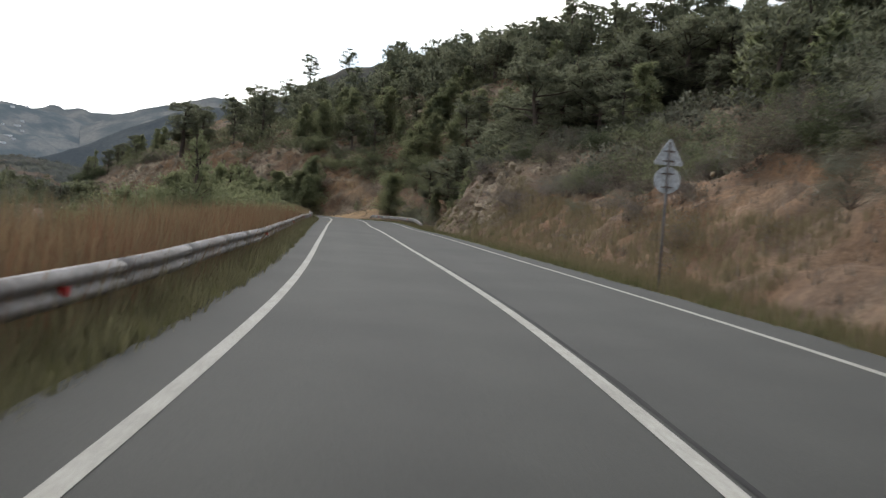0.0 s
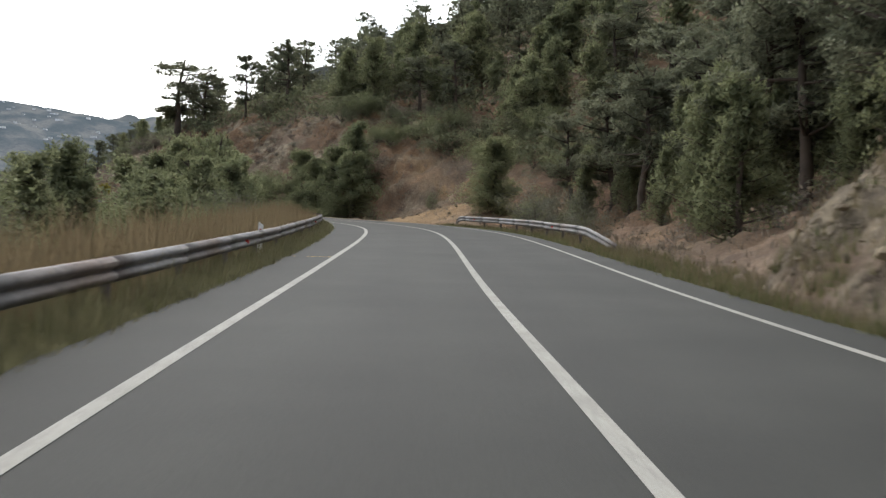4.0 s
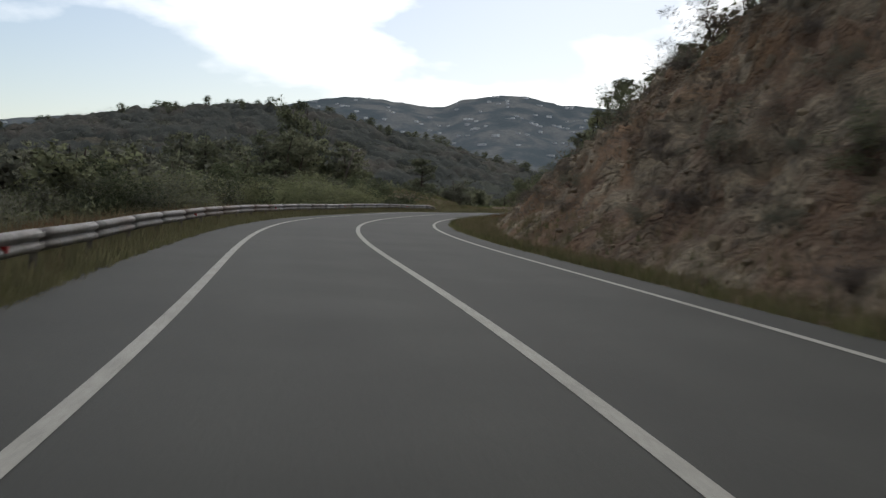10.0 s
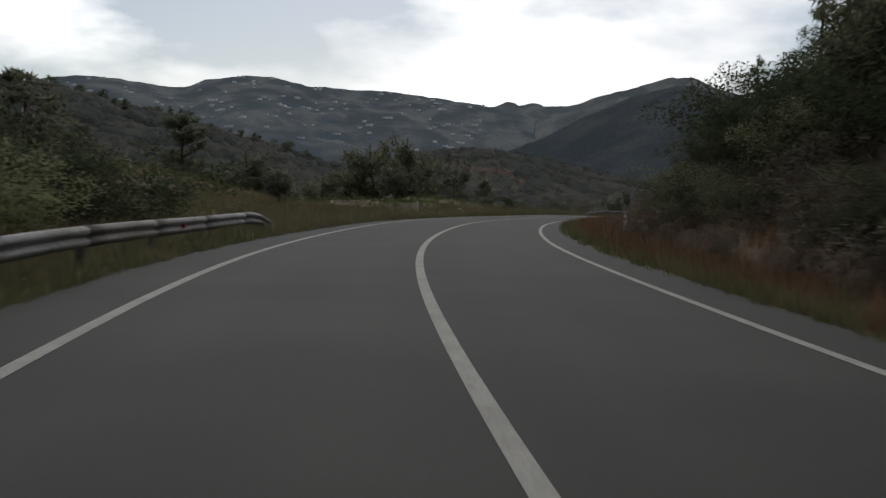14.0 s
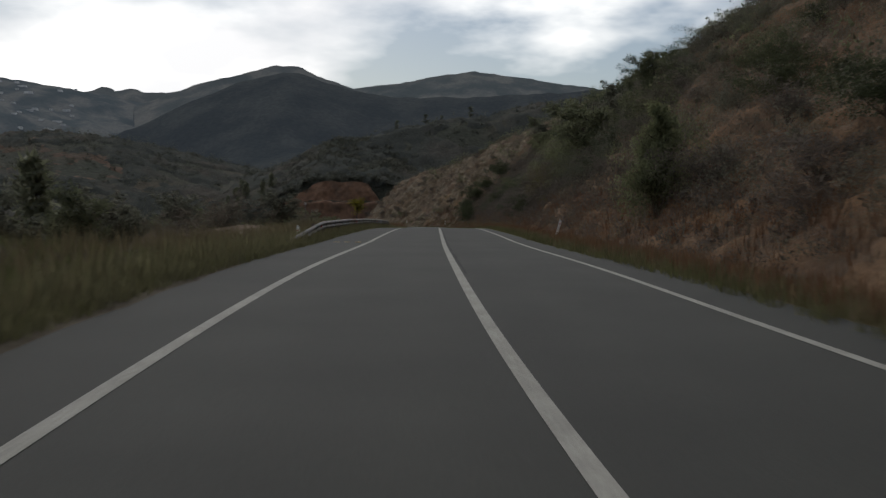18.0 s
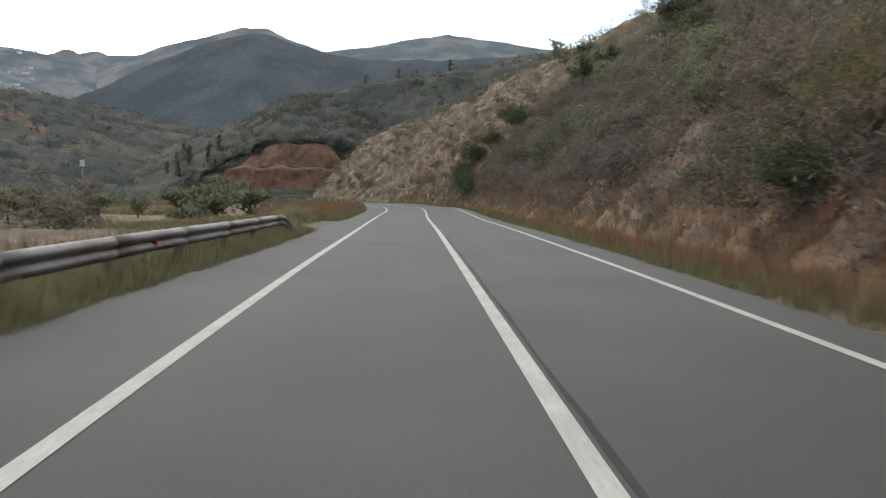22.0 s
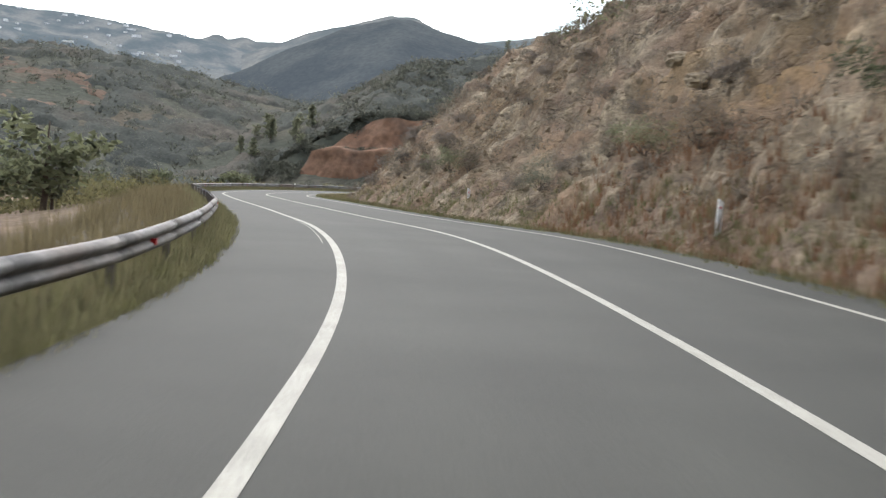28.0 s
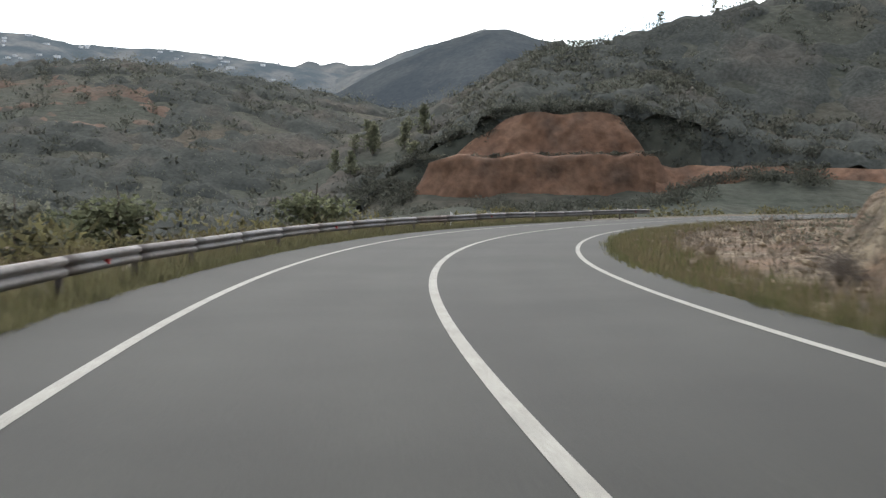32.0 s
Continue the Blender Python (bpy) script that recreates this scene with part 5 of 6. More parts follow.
scatter(youngs + softs, 44, 57, 104, -17, -9.8, 3.2, 4.6, 1.35, 1.4)
scatter(youngs, 26, 96, 150, -20, -10.5, 3.4, 4.8, 1.1, 1.6)
scatter(bushes + softs, 16, 100, 150, -14, -8.6, 1.6, 2.6, 1.3, 1.4)
scatter(greys + bushes, 14, 20, 140, -12, -8.5, 1.4, 2.6, 1.4, 2.0)
scatter(far_olives + far_broads, 60, 182, 276, -45, -15, 3.2, 5.5, 1.4, 3.0)
scatter(greys + bushes, 46, 180, 276, -30, -12.5, 2.0, 3.8, 1.35, 2.0)
scatter(far_olives + far_broads + far_pines, 64, 276, 352, -58, -32, 5.0, 8.0, 1.25, 2.8)
scatter(bushes + softs + greys + darks, 64, 232, 285, -24, -10.5, 2.4, 4.2, 1.35, 1.5)
scatter(far_olives + far_broads + far_pines, 60, 180, 400, -90, -40, 5, 9, 1.15, 5.0)
scatter(far_olives + far_broads, 36, 372, 470, -60, -24, 3.0, 5.5, 1.25, 4.0)
scatter(olives + dries, 12, 380, 426, -24, -12, 2.0, 3.6, 1.4, 3.0)
scatter(far_olives + far_broads, 60, 470, 640, -60, -12, 2.6, 5.0, 1.4, 4.0)


# ---- plants and stones that nobody could count ----


def spread(n, s0, s1, u0, u1, rng):
    s, u = rng.uniform(s0, s1, n), rng.uniform(u0, u1, n)
    p = along(s, u)
    p[:, 2] = ground_z(p[:, 0], p[:, 1])
    return s, u, p


def tufts(name, label, mat, places, high, blades, rng, width=0.02):
    """Grass: thin bent blades round each place."""
    p = np.repeat(places, blades, 0)
    high = np.resize(high, len(places))
    h = np.repeat(high, blades) * rng.uniform(0.5, 1.15, len(p))
    a = rng.uniform(0, 6.283, len(p))
    d = np.stack([np.cos(a), np.sin(a), 0 * a], -1)
    base = p + d * rng.uniform(0, 0.16, len(p))[:, None]
    tip = base + d * (h * rng.uniform(0.1, 0.6, len(p)))[:, None] + np.stack([0 * h, 0 * h, h], -1)
    side = np.stack([-np.sin(a), np.cos(a), 0 * a], -1) * (width * (0.6 + h))[:, None]
    me = quick_mesh(name, np.stack([base - side - [0, 0, 0.05], base + side - [0, 0, 0.05], tip], 1), mat, 3, unit(d * 0.5 + [0, 0, 0.8]))
    return tagged(new(name, me), label, "grass", kind="stuff")


rg = np.random.default_rng(4)


def verge(n, side, inner, outer, s0=-60, s1=640):
    """Places on a verge, between distances from the tarmac's edge."""
    s = rg.uniform(s0, s1, n)
    if side < 0:
        keep = ~((s > 425) & (s < 443))
        s = s[keep]
        n = len(s)
        edge = -(lane(s) + table(SHOULDER, s)[0])
        u = edge - inner - (outer - inner) * rg.uniform(0, 1, n) ** 1.3 - 0.45 * np.exp(-((s - 153) / 8) ** 4)
    else:
        u = lane(s) + 0.8 + inner + (outer - inner) * rg.uniform(0, 1, n) ** 1.3
        keep = ~((s > 138) & (s < 165))
        s, u = s[keep], u[keep]
    p = along(s, u)
    p[:, 2] = ground_z(p[:, 0], p[:, 1])
    return p


def graded(places, low, rise, most, vary=0.35):
    """Heights of grass that grows taller away from the tarmac's left edge."""
    s, u = nearest(places[:, 0], places[:, 1])
    out = np.maximum(-u - lane(s) - table(SHOULDER, s)[0], 0)
    return np.minimum(low + rise * out, most) * rg.uniform(1 - vary, 1 + vary, len(s))


front = verge(15000, -1, 0.03, 1.0)
tufts("verge_sward", "olive green grass rising from the tarmac to the rail", GRASS_OLIVE, front, graded(front, 0.07, 0.5, 0.42), 8, rg, 0.016)
fringe = verge(26000, -1, -0.02, 0.35)
tufts("verge_fringe", "short dusty grass along the tarmac's edge", GRASS_OLIVE, fringe, graded(fringe, 0.05, 0.35, 0.2), 5, rg, 0.024)
back = verge(9000, -1, 0.75, 3.2, -40, 182)
tufts("blond_grass", "tall blond seeding grass behind the guardrail", GRASS_BLOND, back, graded(back, 0.45, 0.28, 1.05, 0.3), 8, rg, 0.009)
pink = verge(5200, -1, 0.6, 3.0, -40, 72)
tufts("pinkish_grass", "tall pinkish brown dry grass round the guardrail", GRASS_RED, pink, graded(pink, 0.45, 0.3, 0.95, 0.3), 8, rg, 0.009)
tufts("verge_grass", "short green and brown grass on the verge under the rail", GRASS_GREEN, verge(5000, -1, 0.25, 1.6), rg.uniform(0.15, 0.4, 5000), 9, rg, 0.012)
tufts("verge_turf", "low mixed green and brown turf along the road", GRASS_GREEN, np.concatenate([verge(13000, -1, -0.05, 1.9), verge(10000, 1, -0.05, 1.6)]), 0.17, 7, rg, 0.014)
tufts("verge_straw", "brown withered grass standing against the rail", GRASS_DRY, verge(4000, -1, 0.3, 1.3), rg.uniform(0.2, 0.5, 4000), 8, rg, 0.01)
tufts("tall_dry_grass", "tall dry tan grass behind the guardrail", GRASS_DRY, verge(10000, -1, 1.2, 4.5), rg.uniform(0.3, 0.75, 10000), 9, rg, 0.012)
tufts("slope_grass", "dry grass along the foot of the slope", GRASS_DRY, verge(9000, 1, 0.25, 2.4), 0.3, 9, rg, 0.012)
tufts("verge_weeds", "low green weeds along the road's edge", GRASS_GREEN, verge(8000, 1, 0.0, 2.2), 0.26, 9, rg, 0.012)
tufts("rusty_grass", "rusty red-brown grass on the bank", GRASS_RED, np.concatenate([verge(2200, 1, 0.6, 4.5, 255, 400), verge(2600, 1, 0.4, 3.6, 395, 530), verge(3600, -1, 0.5, 3.2, 444, 486), verge(1200, -1, 0.2, 4.5, 162, 188), verge(900, -1, 1.5, 5, 188, 270)]), 0.45, 9, rg, 0.012)
tufts("reddish_weeds", "tall red-brown seeding weeds before the rail", GRASS_RED, verge(800, -1, 0.15, 1.1, 160, 186), rg.uniform(0.5, 0.85, 800), 8, rg, 0.01)
s, u, p = spread(9000, 285, 345, -34, -6, rg)
tufts("meadow_grass", "green and brown meadow grass beside the road", MEADOW, p, 0.26, 7, rg, 0.02)
s, u, p = spread(5000, 278, 316, -32, -8, rg)
tufts("brown_meadow_grass", "dry tan grass over the meadow", GRASS_DRY, p, 0.3, 7, rg, 0.02)
tufts("tan_weeds", "tall tan grass before and behind the rail", GRASS_DRY, verge(2600, -1, 0.45, 1.6, -20, 66), rg.uniform(0.42, 0.7, 2600), 8, rg, 0.011)
s, u, p = spread(4200, 424, 452, -34, -8.0, rg)
tufts("clearing_grass", "low green grass over the gravel clearing", GRASS_GREEN, p, 0.18, 7, rg, 0.02)
s, u, p = spread(1500, 438, 450, -16, -5.6, rg)
tufts("green_strip", "fresh green grass beside the clearing", GRASS_OLIVE, p, 0.3, 8, rg, 0.014)
s, u, p = spread(1400, 446, 486, -9.5, -5.2, rg)
tufts("orange_grass", "tall orange-brown grass at the end of the rail", GRASS_RED, p, rg.uniform(0.5, 0.9, 1400), 9, rg, 0.011)
s, u, p = spread(2200, 24, 70, 5.0, 9, rg)
tufts("bank_grass", "golden dry grass on the brown bank", GRASS_DRY, p, 0.42, 8, rg, 0.012)


def clumps(name, label, mat, places, size, per, rng, long=0.3, wide=0.2, flat=0.7):
    r = np.broadcast_to(size, (len(places),))
    c = places + np.stack([0 * r, 0 * r, r * 0.4], -1)
    q, nm = leaves(c, r, per, r * long, r * wide, rng, flat, 0.3)
    return tagged(new(name, quick_mesh(name, q, mat, 3, nm)), label, "shrubs", kind="stuff")


s, u, p = spread(2600, 10, 640, 6.2, 34, rg)
clumps("slope_shrubs", "low grey-brown thorny shrubs over the cutting", DRYBUSH, p, rg.uniform(0.25, 0.75, 2600), 54, rg, 0.32, 0.06)
s, u, p = spread(1700, 20, 640, 8.5, 46, rg)
clumps("green_shrubs", "low green shrubs scattered over the slope", OLIVE, p, rg.uniform(0.3, 1.0, 1700), 80, rg, 0.16, 0.06)
s, u, p = spread(1700, 300, 560, 14, 75, rg)
clumps("hill_scrub", "dark green maquis scrub over the hill", BROAD, p, rg.uniform(0.6, 1.6, 1700), 70, rg, 0.16, 0.1)
s, u, p = spread(2200, 395, 505, 6.4, 20, rg)
clumps("thorn_scrub", "dense grey-brown thorn scrub over the bank", THORN, p, rg.uniform(0.3, 0.85, 2200), 80, rg, 0.26, 0.07)
s, u, p = spread(1400, 335, 470, 7.5, 22, rg)
clumps("bank_scrub", "grey-green thorny scrub over the red bank", OLIVE, p, rg.uniform(0.4, 1.0, 1400), 110, rg, 0.11, 0.04)
s, u, p = spread(2600, 86, 240, 15, 78, rg)
clumps("undergrowth", "dark undergrowth below the pines", BROAD, p, rg.uniform(0.8, 2.0, 2600), 70, rg, 0.19, 0.12)
s, u, p = spread(700, 20, 90, 13, 60, rg)
clumps("wood_edge_scrub", "grey-green scrub at the edge of the wood", OLIVE, p, rg.uniform(0.6, 1.5, 700), 80, rg, 0.22, 0.14)
s, u, p = spread(1100, 100, 300, -45, -13, rg)
clumps("valley_thicket", "dense dark thicket below the road", BROAD, p, rg.uniform(0.8, 1.8, 1100), 100, rg, 0.17, 0.11)
s, u, p = spread(13000, 0, 640, 5.6, 24, rg)
tufts("hillside_grass", "withered grey-brown grass over the slope", DRYBUSH, p, 0.3, 6, rg, 0.016)

# woods far off: on the left valley and hills
xs = np.r_[rg.uniform(-640, -60, 26000), rg.uniform(-420, 160, 12000)]
ys = np.r_[rg.uniform(330, 960, 26000), rg.uniform(60, 700, 12000)]
ws, wu = nearest(xs, ys)
keep = ((wu < -44) & (wu > -420)) | ((wu > 44) & (wu < 120) & (ws > 520))
xs, ys = xs[keep], ys[keep]
far_p = np.stack([xs, ys, ground_z(xs, ys)], -1)
cut_zone = (xs > -205) & (xs < -95) & (ys > 690) & (ys < 800)
far_p = far_p[~cut_zone]
pick = rg.uniform(size=len(far_p))
CANOPY = surface("far_canopy", [(0.067, 0.072, 0.065), (0.083, 0.087, 0.077), (0.11, 0.1, 0.085)], 1.0, 0.035, 1.1, 0.4, spec=0.02, spread=0.16)
SCAR = surface("red_bare_slope", [(0.14, 0.108, 0.086), (0.175, 0.124, 0.095), (0.12, 0.108, 0.088)], 1.0, 0.06, 0.8, 0.4, spec=0.02, spread=0.14)
GROVE = leaf_material("far_grove", (0.12, 0.128, 0.104), (0.19, 0.188, 0.15), 1.0)
TWIGS = leaf_material("far_pine_tops", (0.14, 0.152, 0.118), (0.23, 0.23, 0.18), 1.0)


def cut_hill(x, y):
    crest = np.interp(x, [-222, -203, -190, -173, -146, -132, -118, -96, -60], [-2, 4, 12, 21, 21, 17, 12, 11, 12])
    return np.minimum(crest, 11.5 + 2.4 * (y - 756)) + np.maximum(y - 758, 0) * 0.3


def tree_tops(x, y, cell, seed):
    """Rounded uneven treetops, one in each cell of a shaken grid: heights between 0 and 1."""
    out = np.zeros(len(x))
    ci, cj = np.floor(x / cell).astype(int), np.floor(y / cell).astype(int)
    for di in (-1, 0, 1):
        for dj in (-1, 0, 1):
            a, c = ci + di, cj + dj
            h = np.sin(a * 127.1 + c * 311.7 + seed) * 43758.5453
            h1, h2, h3 = h % 1, (h * 7.13) % 1, (h * 3.77) % 1
            d = np.hypot(x - (a + 0.15 + 0.7 * h1) * cell, y - (c + 0.15 + 0.7 * h2) * cell) / (cell * (0.55 + 0.35 * h3))
            out = np.maximum(out, np.sqrt(np.maximum(0, 1 - d * d)) * (0.45 + 0.55 * h3))
    return out


# a closed roof of treetops over the far hills
wx, wy = np.meshgrid(np.arange(-640, 160, 1.9), np.arange(60, 962, 1.9), indexing="ij")
hs, hu = nearest(wx, wy)
over = np.where(hu < 0, np.clip((-hu - 44) / 8, 0, 1), np.clip((hu - 42) / 8, 0, 1))
patch = rough_noise(wx.ravel(), wy.ravel(), 46, 3)
scar = sum(np.exp(-((wx.ravel() - a) / b) ** 2 - ((wy.ravel() - c) / d) ** 2) for a, b, c, d in ((-325, 34, 806, 26), (-280, 15, 796, 16), (-366, 16, 830, 20))) + 0.3 * patch
tall = np.clip((patch + 0.62) * 3, 0, 1) * np.where(hu > 0, 0.5, 1.0) * np.clip(1.25 - scar, 0.12, 1)
top = np.where(wx.ravel() < -330, 4.6, 2.8) * tree_tops(wx.ravel(), wy.ravel(), 5.2, 1.0) + 1.5 * tree_tops(wx.ravel(), wy.ravel(), 2.7, 5.0) - 0.6
base = ground_z(wx, wy).ravel()
by_cut = (wx.ravel() > -222) & (wx.ravel() < -60) & (wy.ravel() > 746) & (wy.ravel() < 836)
base = np.where(by_cut, np.maximum(base, cut_hill(wx.ravel(), wy.ravel())), base)
wz = base - np.where(hu < 0, 1.9, 0.6) + over * tall * (0.6 + top) + over * tall * rg.normal(size=wx.size) * 0.28
wf = np.array(sheet(*wx.shape, flip=True))
hide = (over * tall < 0.05) | (np.abs(hu) > 430) | ((hu > 0) & (hs < 240))
wf = wf[~hide[wf].all(1)]
wf = wf[~((wx.ravel()[wf] > -142) & (wx.ravel()[wf] < -95) & (wy.ravel()[wf] > 690) & (wy.ravel()[wf] < 752)).any(1)]
wf = wf[~((wx.ravel()[wf] > -194) & (wx.ravel()[wf] < -134) & (wy.ravel()[wf] > 690) & (wy.ravel()[wf] < 759)).any(1)]
used, wf2 = np.unique(wf, return_inverse=True)
roof = mesh_object("far_woods", np.stack([wx.ravel(), wy.ravel(), wz], -1)[used].tolist(), wf2.reshape(-1, 4).tolist(), [CANOPY, SCAR])
roof.data.polygons.foreach_set("material_index", (scar[wf].mean(1) > 0.45).astype(np.int32))
tagged(roof, "dark pine woods and scrub over the far hills", "woods", kind="stuff")
single = far_p[(pick >= 0.6) & (pick < 0.84)]
clumps("far_scrub", "grey-green single trees standing out of the far woods", GROVE, single, rg.uniform(1.2, 2.6, len(single)), 34, rg, 0.32, 0.2, flat=0.8)
clumps("far_twigs", "thin twigs and tops over the far woods", TWIGS, far_p[pick < 0.3] + [0, 0, 2.0], rg.uniform(1.0, 2.4, (pick < 0.3).sum()), 14, rg, 0.24, 0.1, flat=1.2)
s, u, p = spread(1500, 340, 510, 5.7, 9.5, rg)
clumps("foot_thorns", "low thorny brushwood along the foot of the bank", THORN, p, rg.uniform(0.18, 0.5, 1500), 60, rg, 0.3, 0.08)
s, u, p = spread(700, 340, 510, 5.8, 10, rg)
clumps("foot_shrubs", "small grey-green shrubs along the foot of the bank", OLIVE, p, rg.uniform(0.15, 0.45, 700), 70, rg, 0.17, 0.05)
s, u, p = spread(1800, 420, 560, 6.0, 26, rg)
clumps("dead_shrubs", "dead grey thorn bushes over the stony slope", DRYBUSH, p, rg.uniform(0.2, 0.55, 1800), 44, rg, 0.36, 0.1)
line = np.array(RIDGES[0][0], float)[1:]
w = rw.uniform(0, len(line) - 1.001, 130)
k = w.astype(int)
q = line[k] + (line[k + 1] - line[k]) * (w - k)[:, None] + np.stack([rw.normal(0, 22, 130), rw.normal(0, 22, 130), 0 * w], -1)
q[:, 2] = ground_z(q[:, 0], q[:, 1]) - 0.5
wood("hilltop_pines", "dark pine trees over the hill across the valley", far_pines, q, rw.uniform(4.0, 8.5, 130), rw)
# yellowing shrubs along the stream outside the last bend
s, u, p = spread(900, 556, 690, -38, -11, rg)
clumps("stream_shrubs", "yellow-green reeds and shrubs along the stream", leaf_material("yellowing_leaves", (0.11, 0.11, 0.06), (0.22, 0.2, 0.095)), p, rg.uniform(0.7, 1.6, 900), 100, rg, 0.2, 0.1)


def stones(name, label, places, size, rng):
    """Broken stones, each a squashed uneven lump."""
    t = (1 + 5**0.5) / 2
    ico = np.array([(-1, t, 0), (1, t, 0), (-1, -t, 0), (1, -t, 0), (0, -1, t), (0, 1, t), (0, -1, -t), (0, 1, -t), (t, 0, -1), (t, 0, 1), (-t, 0, -1), (-t, 0, 1)]) / 1.9
    fc = np.array([(0, 11, 5), (0, 5, 1), (0, 1, 7), (0, 7, 10), (0, 10, 11), (1, 5, 9), (5, 11, 4), (11, 10, 2), (10, 7, 6), (7, 1, 8), (3, 9, 4), (3, 4, 2), (3, 2, 6), (3, 6, 8), (3, 8, 9), (4, 9, 5), (2, 4, 11), (6, 2, 10), (8, 6, 7), (9, 8, 1)])
    n = len(places)
    shape = ico[None] * rng.uniform(0.55, 1.25, (n, 12, 1)) * rng.uniform(0.6, 1.3, (n, 1, 3)) * np.broadcast_to(size, (n,))[:, None, None]
    v = shape + places[:, None]
    me = quick_mesh(name, v[:, fc].reshape(-1, 3), ROCK, 3)
    return tagged(new(name, me), label, "stones", kind="stuff")


s, u, p = spread(9000, 40, 640, 5.0, 19, rg)
w = rg.uniform(size=9000) < np.array(table(SOILS, s)[2]) + 0.1
stones("slope_rubble", "loose broken stones over the rocky cutting", p[w] + [0, 0, 0.08], 0.04 + 0.13 * rg.uniform(0, 1, w.sum()) ** 3.5, rg)
s, u, p = spread(160, 70, 90, 5.0, 9, rg)
stones("outcrop_stones", "pale broken rock of the roadside outcrop", p, 0.05 + 0.3 * rg.uniform(0, 1, 160) ** 3, rg)

# single stones and litter by the road
for s, u, r, label in ((151, 4.3, 0.22, "grey stone on the dirt beside the road"), (158, 5.6, 0.3, "pale boulder at the edge of the dirt"), (440, 6.2, 0.16, "brown stone fallen from the cutting"),
                       (474, 10.6, 0.4, "pale yellow rock showing in the cutting"), (477, 11.4, 0.5, "pale yellow rock showing in the cutting"), (527, 9.2, 0.45, "pale yellow rock showing in the cutting"),
                       (530, 9.9, 0.5, "pale yellow rock showing in the cutting"), (533, 14.2, 0.45, "pale yellow rock showing in the cutting"), (186, 9.2, 0.4, "pale stone in the dry slope")):
    bm = bmesh.new()
    bmesh.ops.create_icosphere(bm, subdivisions=3, radius=r)
    for q in bm.verts:
        q.co *= 1 + 0.35 * noise.noise(q.co * 2.2 / r + Vector((s, u, 0))) + 0.05 * noise.cell(q.co * 5 / r)
        q.co.z *= 0.6
    me = bpy.data.meshes.new("boulder")
    bm.to_mesh(me)
    bm.free()
    me.materials.append(ROCK)
    ob = tagged(new("boulder", me), label, "stone")
    ob.matrix_world = stand(s, u)

# red earth cutting on two levels across the valley
REDCUT = surface("red_earth", [(0.15, 0.1, 0.072), (0.22, 0.125, 0.08), (0.28, 0.17, 0.112)], 0.95, 0.12, 0.7, 0.6, spread=0.16)
cut = []
NC, NR = 72, 30
for j in range(NR):
    w = j / (NR - 1)
    for i in range(NC):
        a = i / (NC - 1)
        if w < 0.5:
            x, z, y = -191 + 54 * a, 0.5 + 24 * w, 744 + 5 * w
            x += 5 * w * (1 - a)
        elif w < 0.62:
            x, z, y = -188 + 50 * a, 12.5 + 0.6 * (w - 0.5), 746.5 + 60 * (w - 0.5)
        else:
            v = (w - 0.62) / 0.38
            x, z, y = -186 + 12 * v + (46 - 18 * v) * a, 12.6 + 8.6 * v, 753.7 + 3.5 * v
        z = 0.3 + (z - 0.3) * min(1.0, 0.35 + 9 * a, 0.35 + 9 * (1 - a))
        y += 3 * abs(2 * a - 1) ** 3 + 1.6 * noise.noise(Vector((x * 0.1, z * 0.15, 3))) + 0.7 * noise.noise(Vector((x * 0.45, z * 0.4, 8)))
        z += 1.3 * noise.noise(Vector((x * 0.16, 5, w * 2))) * (w > 0.1) - 2.0 * max(0.0, w - 0.62) / 0.38 * abs(2 * a - 1) ** 4
        cut.append((x, y, z))
red_cut = mesh_object("ground_red_cutting", cut, sheet(NR, NC), REDCUT)
tagged(red_cut, "red earth cutting in two steps under a wooded hill", "cutting", kind="structure")

# the low red bank that goes on beside it
bank = []
for j in range(14):
    for i in range(48):
        a, w = i / 47, j / 13
        x = -141 + 46 * a
        z = 1.0 + (9.5 - 1.5 * a) * w + 0.9 * noise.noise(Vector((x * 0.2, 2, 1))) * w
        bank.append((x, 741 + 11 * w + 2.2 * noise.noise(Vector((x * 0.12, z * 0.2, 6))) + 0.6 * noise.noise(Vector((x * 0.5, z * 0.5, 9))), z))
red_bank = mesh_object("ground_red_bank", bank, sheet(14, 48), REDCUT)
tagged(red_bank, "low red earth bank beside the stepped cutting", "cutting", kind="structure")

# the hill that the cutting bites into, its trees and the shrubs on the step
hx, hy = np.meshgrid(np.arange(-222, -60, 3.0), np.arange(746, 836, 3.0), indexing="ij")


back = mesh_object("ground_cut_hill", np.stack([hx, hy, cut_hill(hx, hy)], -1).reshape(-1, 3), sheet(*hx.shape, flip=True), LAND)
tagged(back, "wooded hill above the red cutting", "hill", kind="structure")
qx, qy = rg.uniform(-222, -66, 1900), rg.uniform(757, 836, 1900)
clumps("cutting_woods", "dark scrub and trees above the red cutting", GROVE, np.stack([qx, qy, cut_hill(qx, qy) - 0.3], -1), rg.uniform(1.0, 2.6, 1900), 40, rg, 0.3, 0.18)
qx, qy = rw.uniform(-212, -186, 10), rw.uniform(754, 790, 10)
wood("cutting_pines", "conical pine trees beside the red cutting", far_youngs + far_pines, np.stack([qx, qy, np.maximum(ground_z(qx, qy), cut_hill(qx, qy))], -1), rw.uniform(4.5, 7.0, 10), rw)
qx = rg.uniform(-187, -139, 170)
clumps("bench_shrubs", "dark shrubs along the step of the cutting", GROVE, np.stack([qx, rg.uniform(747.5, 752, 170), 12.2 + 0 * qx], -1), rg.uniform(0.4, 1.0, 170), 50, rg)
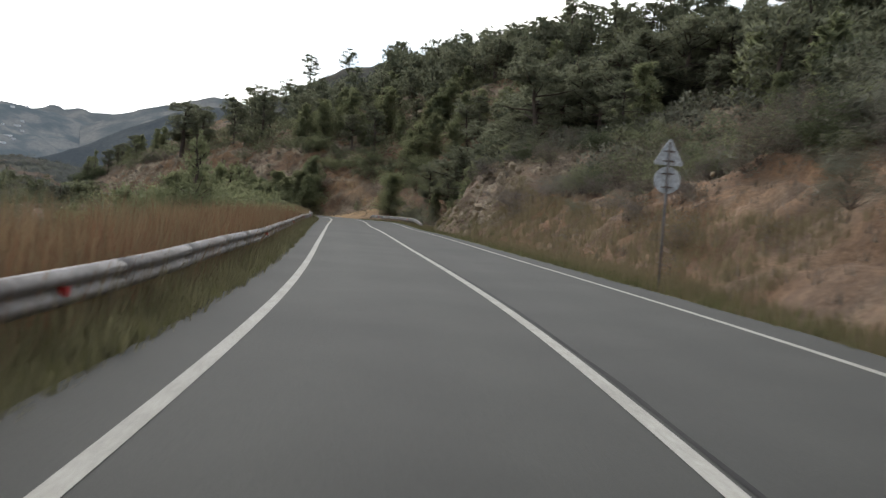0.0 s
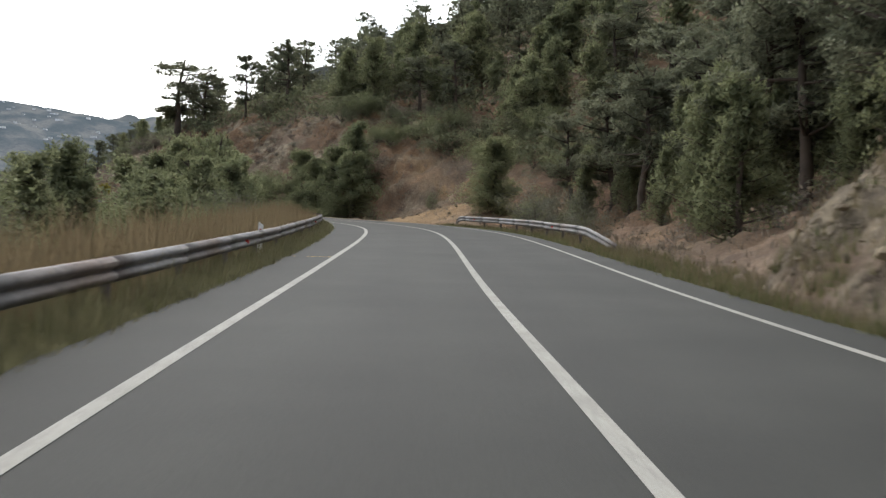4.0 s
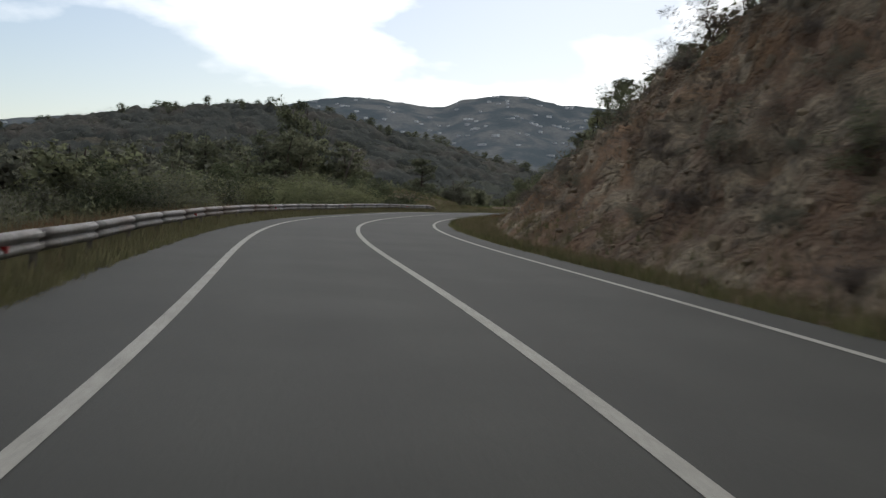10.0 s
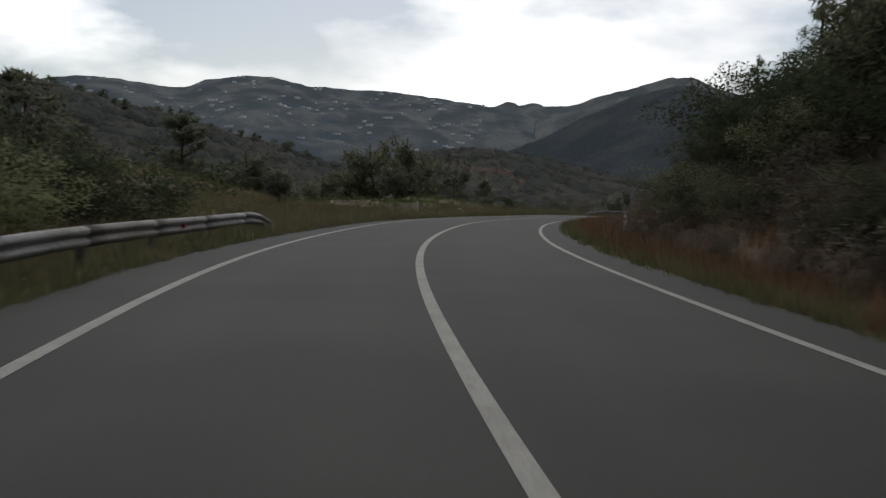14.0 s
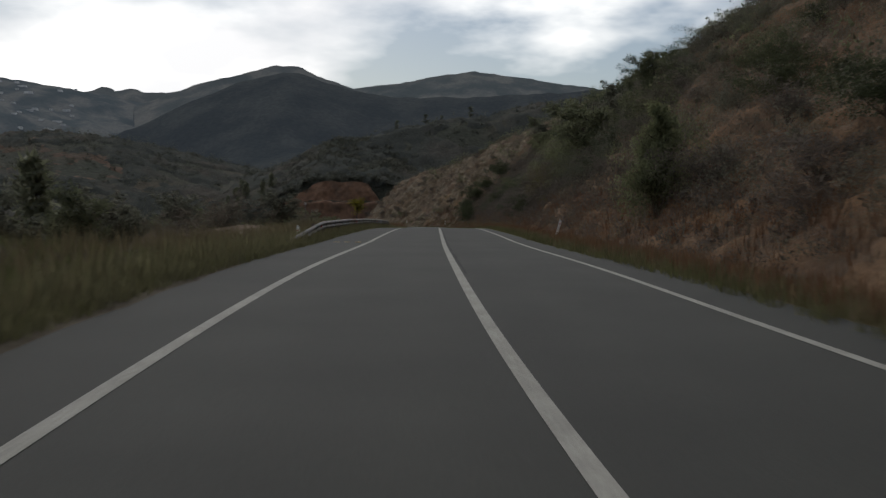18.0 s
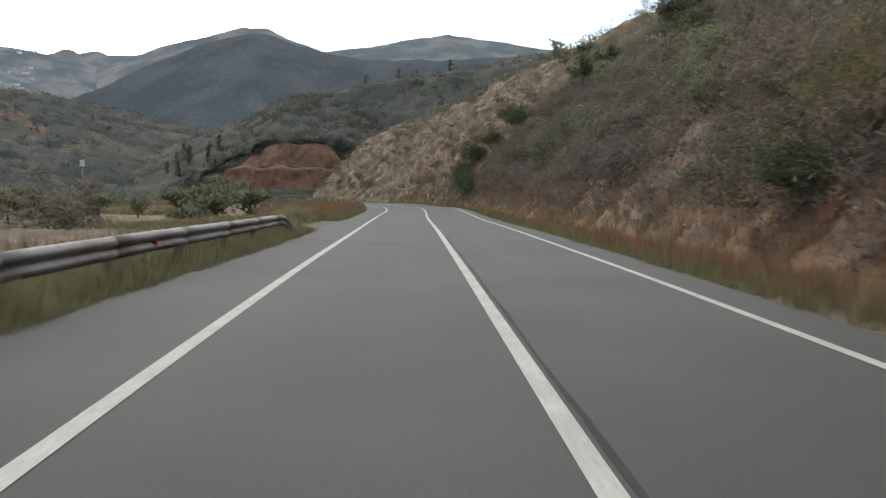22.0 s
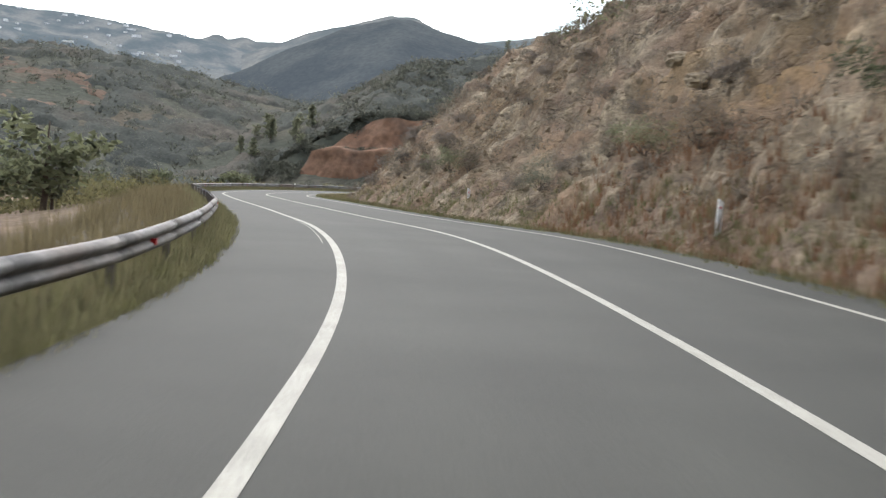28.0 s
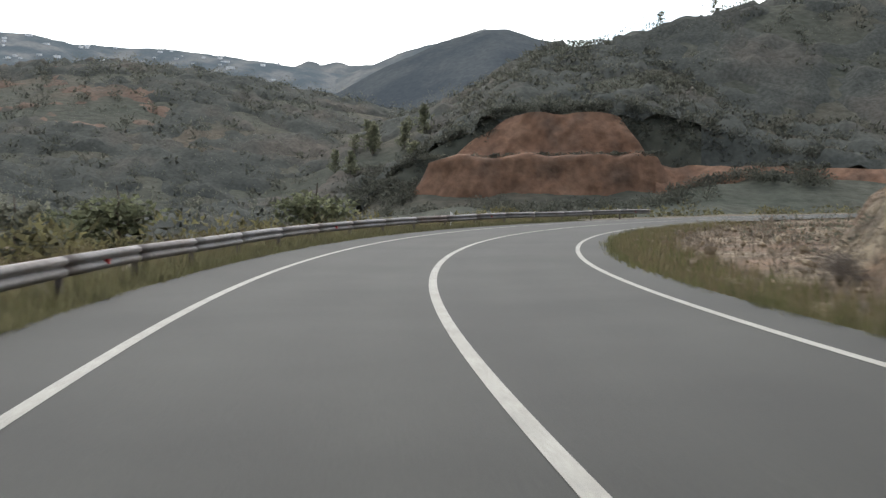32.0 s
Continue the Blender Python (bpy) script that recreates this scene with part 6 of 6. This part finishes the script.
qx = np.r_[rg.uniform(-206, -187, 260), rg.uniform(-138, -110, 260), rg.uniform(-190, -130, 160), rg.uniform(-186, -138, 160)]
qy = np.r_[rg.uniform(738, 764, 260), rg.uniform(738, 764, 260), rg.uniform(724, 738, 160), rg.uniform(758, 763, 160)]
clumps("foot_bushes", "bushes round the foot of the cutting", GROVE, np.stack([qx, qy, np.maximum(np.maximum(ground_z(qx, qy), 0.5), np.where(qy > 746, cut_hill(qx, qy), 0))], -1), rg.uniform(0.8, 2.0, len(qx)), 60, rg, 0.24, 0.15)

# pale gravel in the stream bed
GRAVEL = surface("pale_gravel", [(0.2, 0.2, 0.19), (0.3, 0.3, 0.28)], 0.95, 0.3, 4, 0.4)
ring = [(-179 + (6 + 1.4 * math.sin(3 * k)) * math.cos(k * 0.35), 686 + (11 + 2 * math.cos(2 * k)) * math.sin(k * 0.35)) for k in range(18)]
gz = max(float(ground_z(x, y)) for x, y in ring) + 0.5
v = [(x, y, gz) for x, y in ring] + [(x, y, gz - 3) for x, y in ring]
gravel = mesh_object("ground_gravel_bank", v, [tuple(range(18))] + [(k, k + 18, (k + 1) % 18 + 18, (k + 1) % 18) for k in range(18)], GRAVEL, smooth=False)
tagged(gravel, "pale gravel bank of the stream", "gravel", kind="structure")

# the white villages on the far mountain
g = slopes["village_mountain"]
rv = np.random.default_rng(9)
pieces = []
for _ in range(420):
    i, j = int(rv.integers(30, len(g) - 20)), int(np.clip(rv.normal(14, 5), 5, g.shape[1] - 3))
    x, y, z = g[i, j]
    a, b, h = rv.uniform(2, 6) * rv.choice([1, 1, 1, 2.2]), rv.uniform(3, 5), rv.uniform(2, 5)
    pieces.append(box(x - a, x + a, y - b, y + b, z - 2, z + h))
v, f = join(pieces)
# the white walls glow a little as well, for the haze before them
village = mesh_object("far_village", v, f, hazy("white_walls", [(0.5, 0.5, 0.5), (0.75, 0.75, 0.73)], (0.1, 0.11, 0.13), 0.02), smooth=False)
tagged(village, "white houses and greenhouses of far mountain villages", "village", kind="stuff")

# a small sign board across the stream
board = tagged(new("sign_board"), "small pale sign board on a post across the stream", "sign")
bx, by = -131.0, 689.0
bz = float(ground_z(bx, by))
board.location = (bx, by, bz)
v, f = bar((0, 0, -0.4), (0, 0, 2.6), 0.06, 0.06, 8)
mesh_object("post", v, f, STEEL, board)
v, f = box(-0.9, 0.9, -0.09, -0.06, 2.1, 2.7)
mesh_object("panel", v, f, WHITE, board, "pale blank panel", smooth=False)

# white scraps blown against the verge
rs = np.random.default_rng(17)
for s, u in ((52.0, -5.3), (47.5, -5.5), (118.0, -5.8), (262.0, -5.0), (520.0, -5.9), (542.0, -5.7)):
    n = 7
    g = [(0.09 * (i / n - 0.5) * 2, 0.07 * (j / n - 0.5) * 2, 0.05 * noise.noise(Vector((i * 0.6 + s, j * 0.6, u)))) for i in range(n) for j in range(n)]
    scrap = mesh_object("paper_scrap", g, sheet(n, n), WHITE)
    q = along(s, u)
    scrap.matrix_world = Matrix.Translation((q[0], q[1], float(ground_z(q[0], q[1])) + 0.05)) @ Matrix.Rotation(rs.uniform(0, 6), 4, "Z") @ Matrix.Rotation(0.35, 4, "X")
    tagged(scrap, "crumpled white paper scrap lying in the verge", "litter")
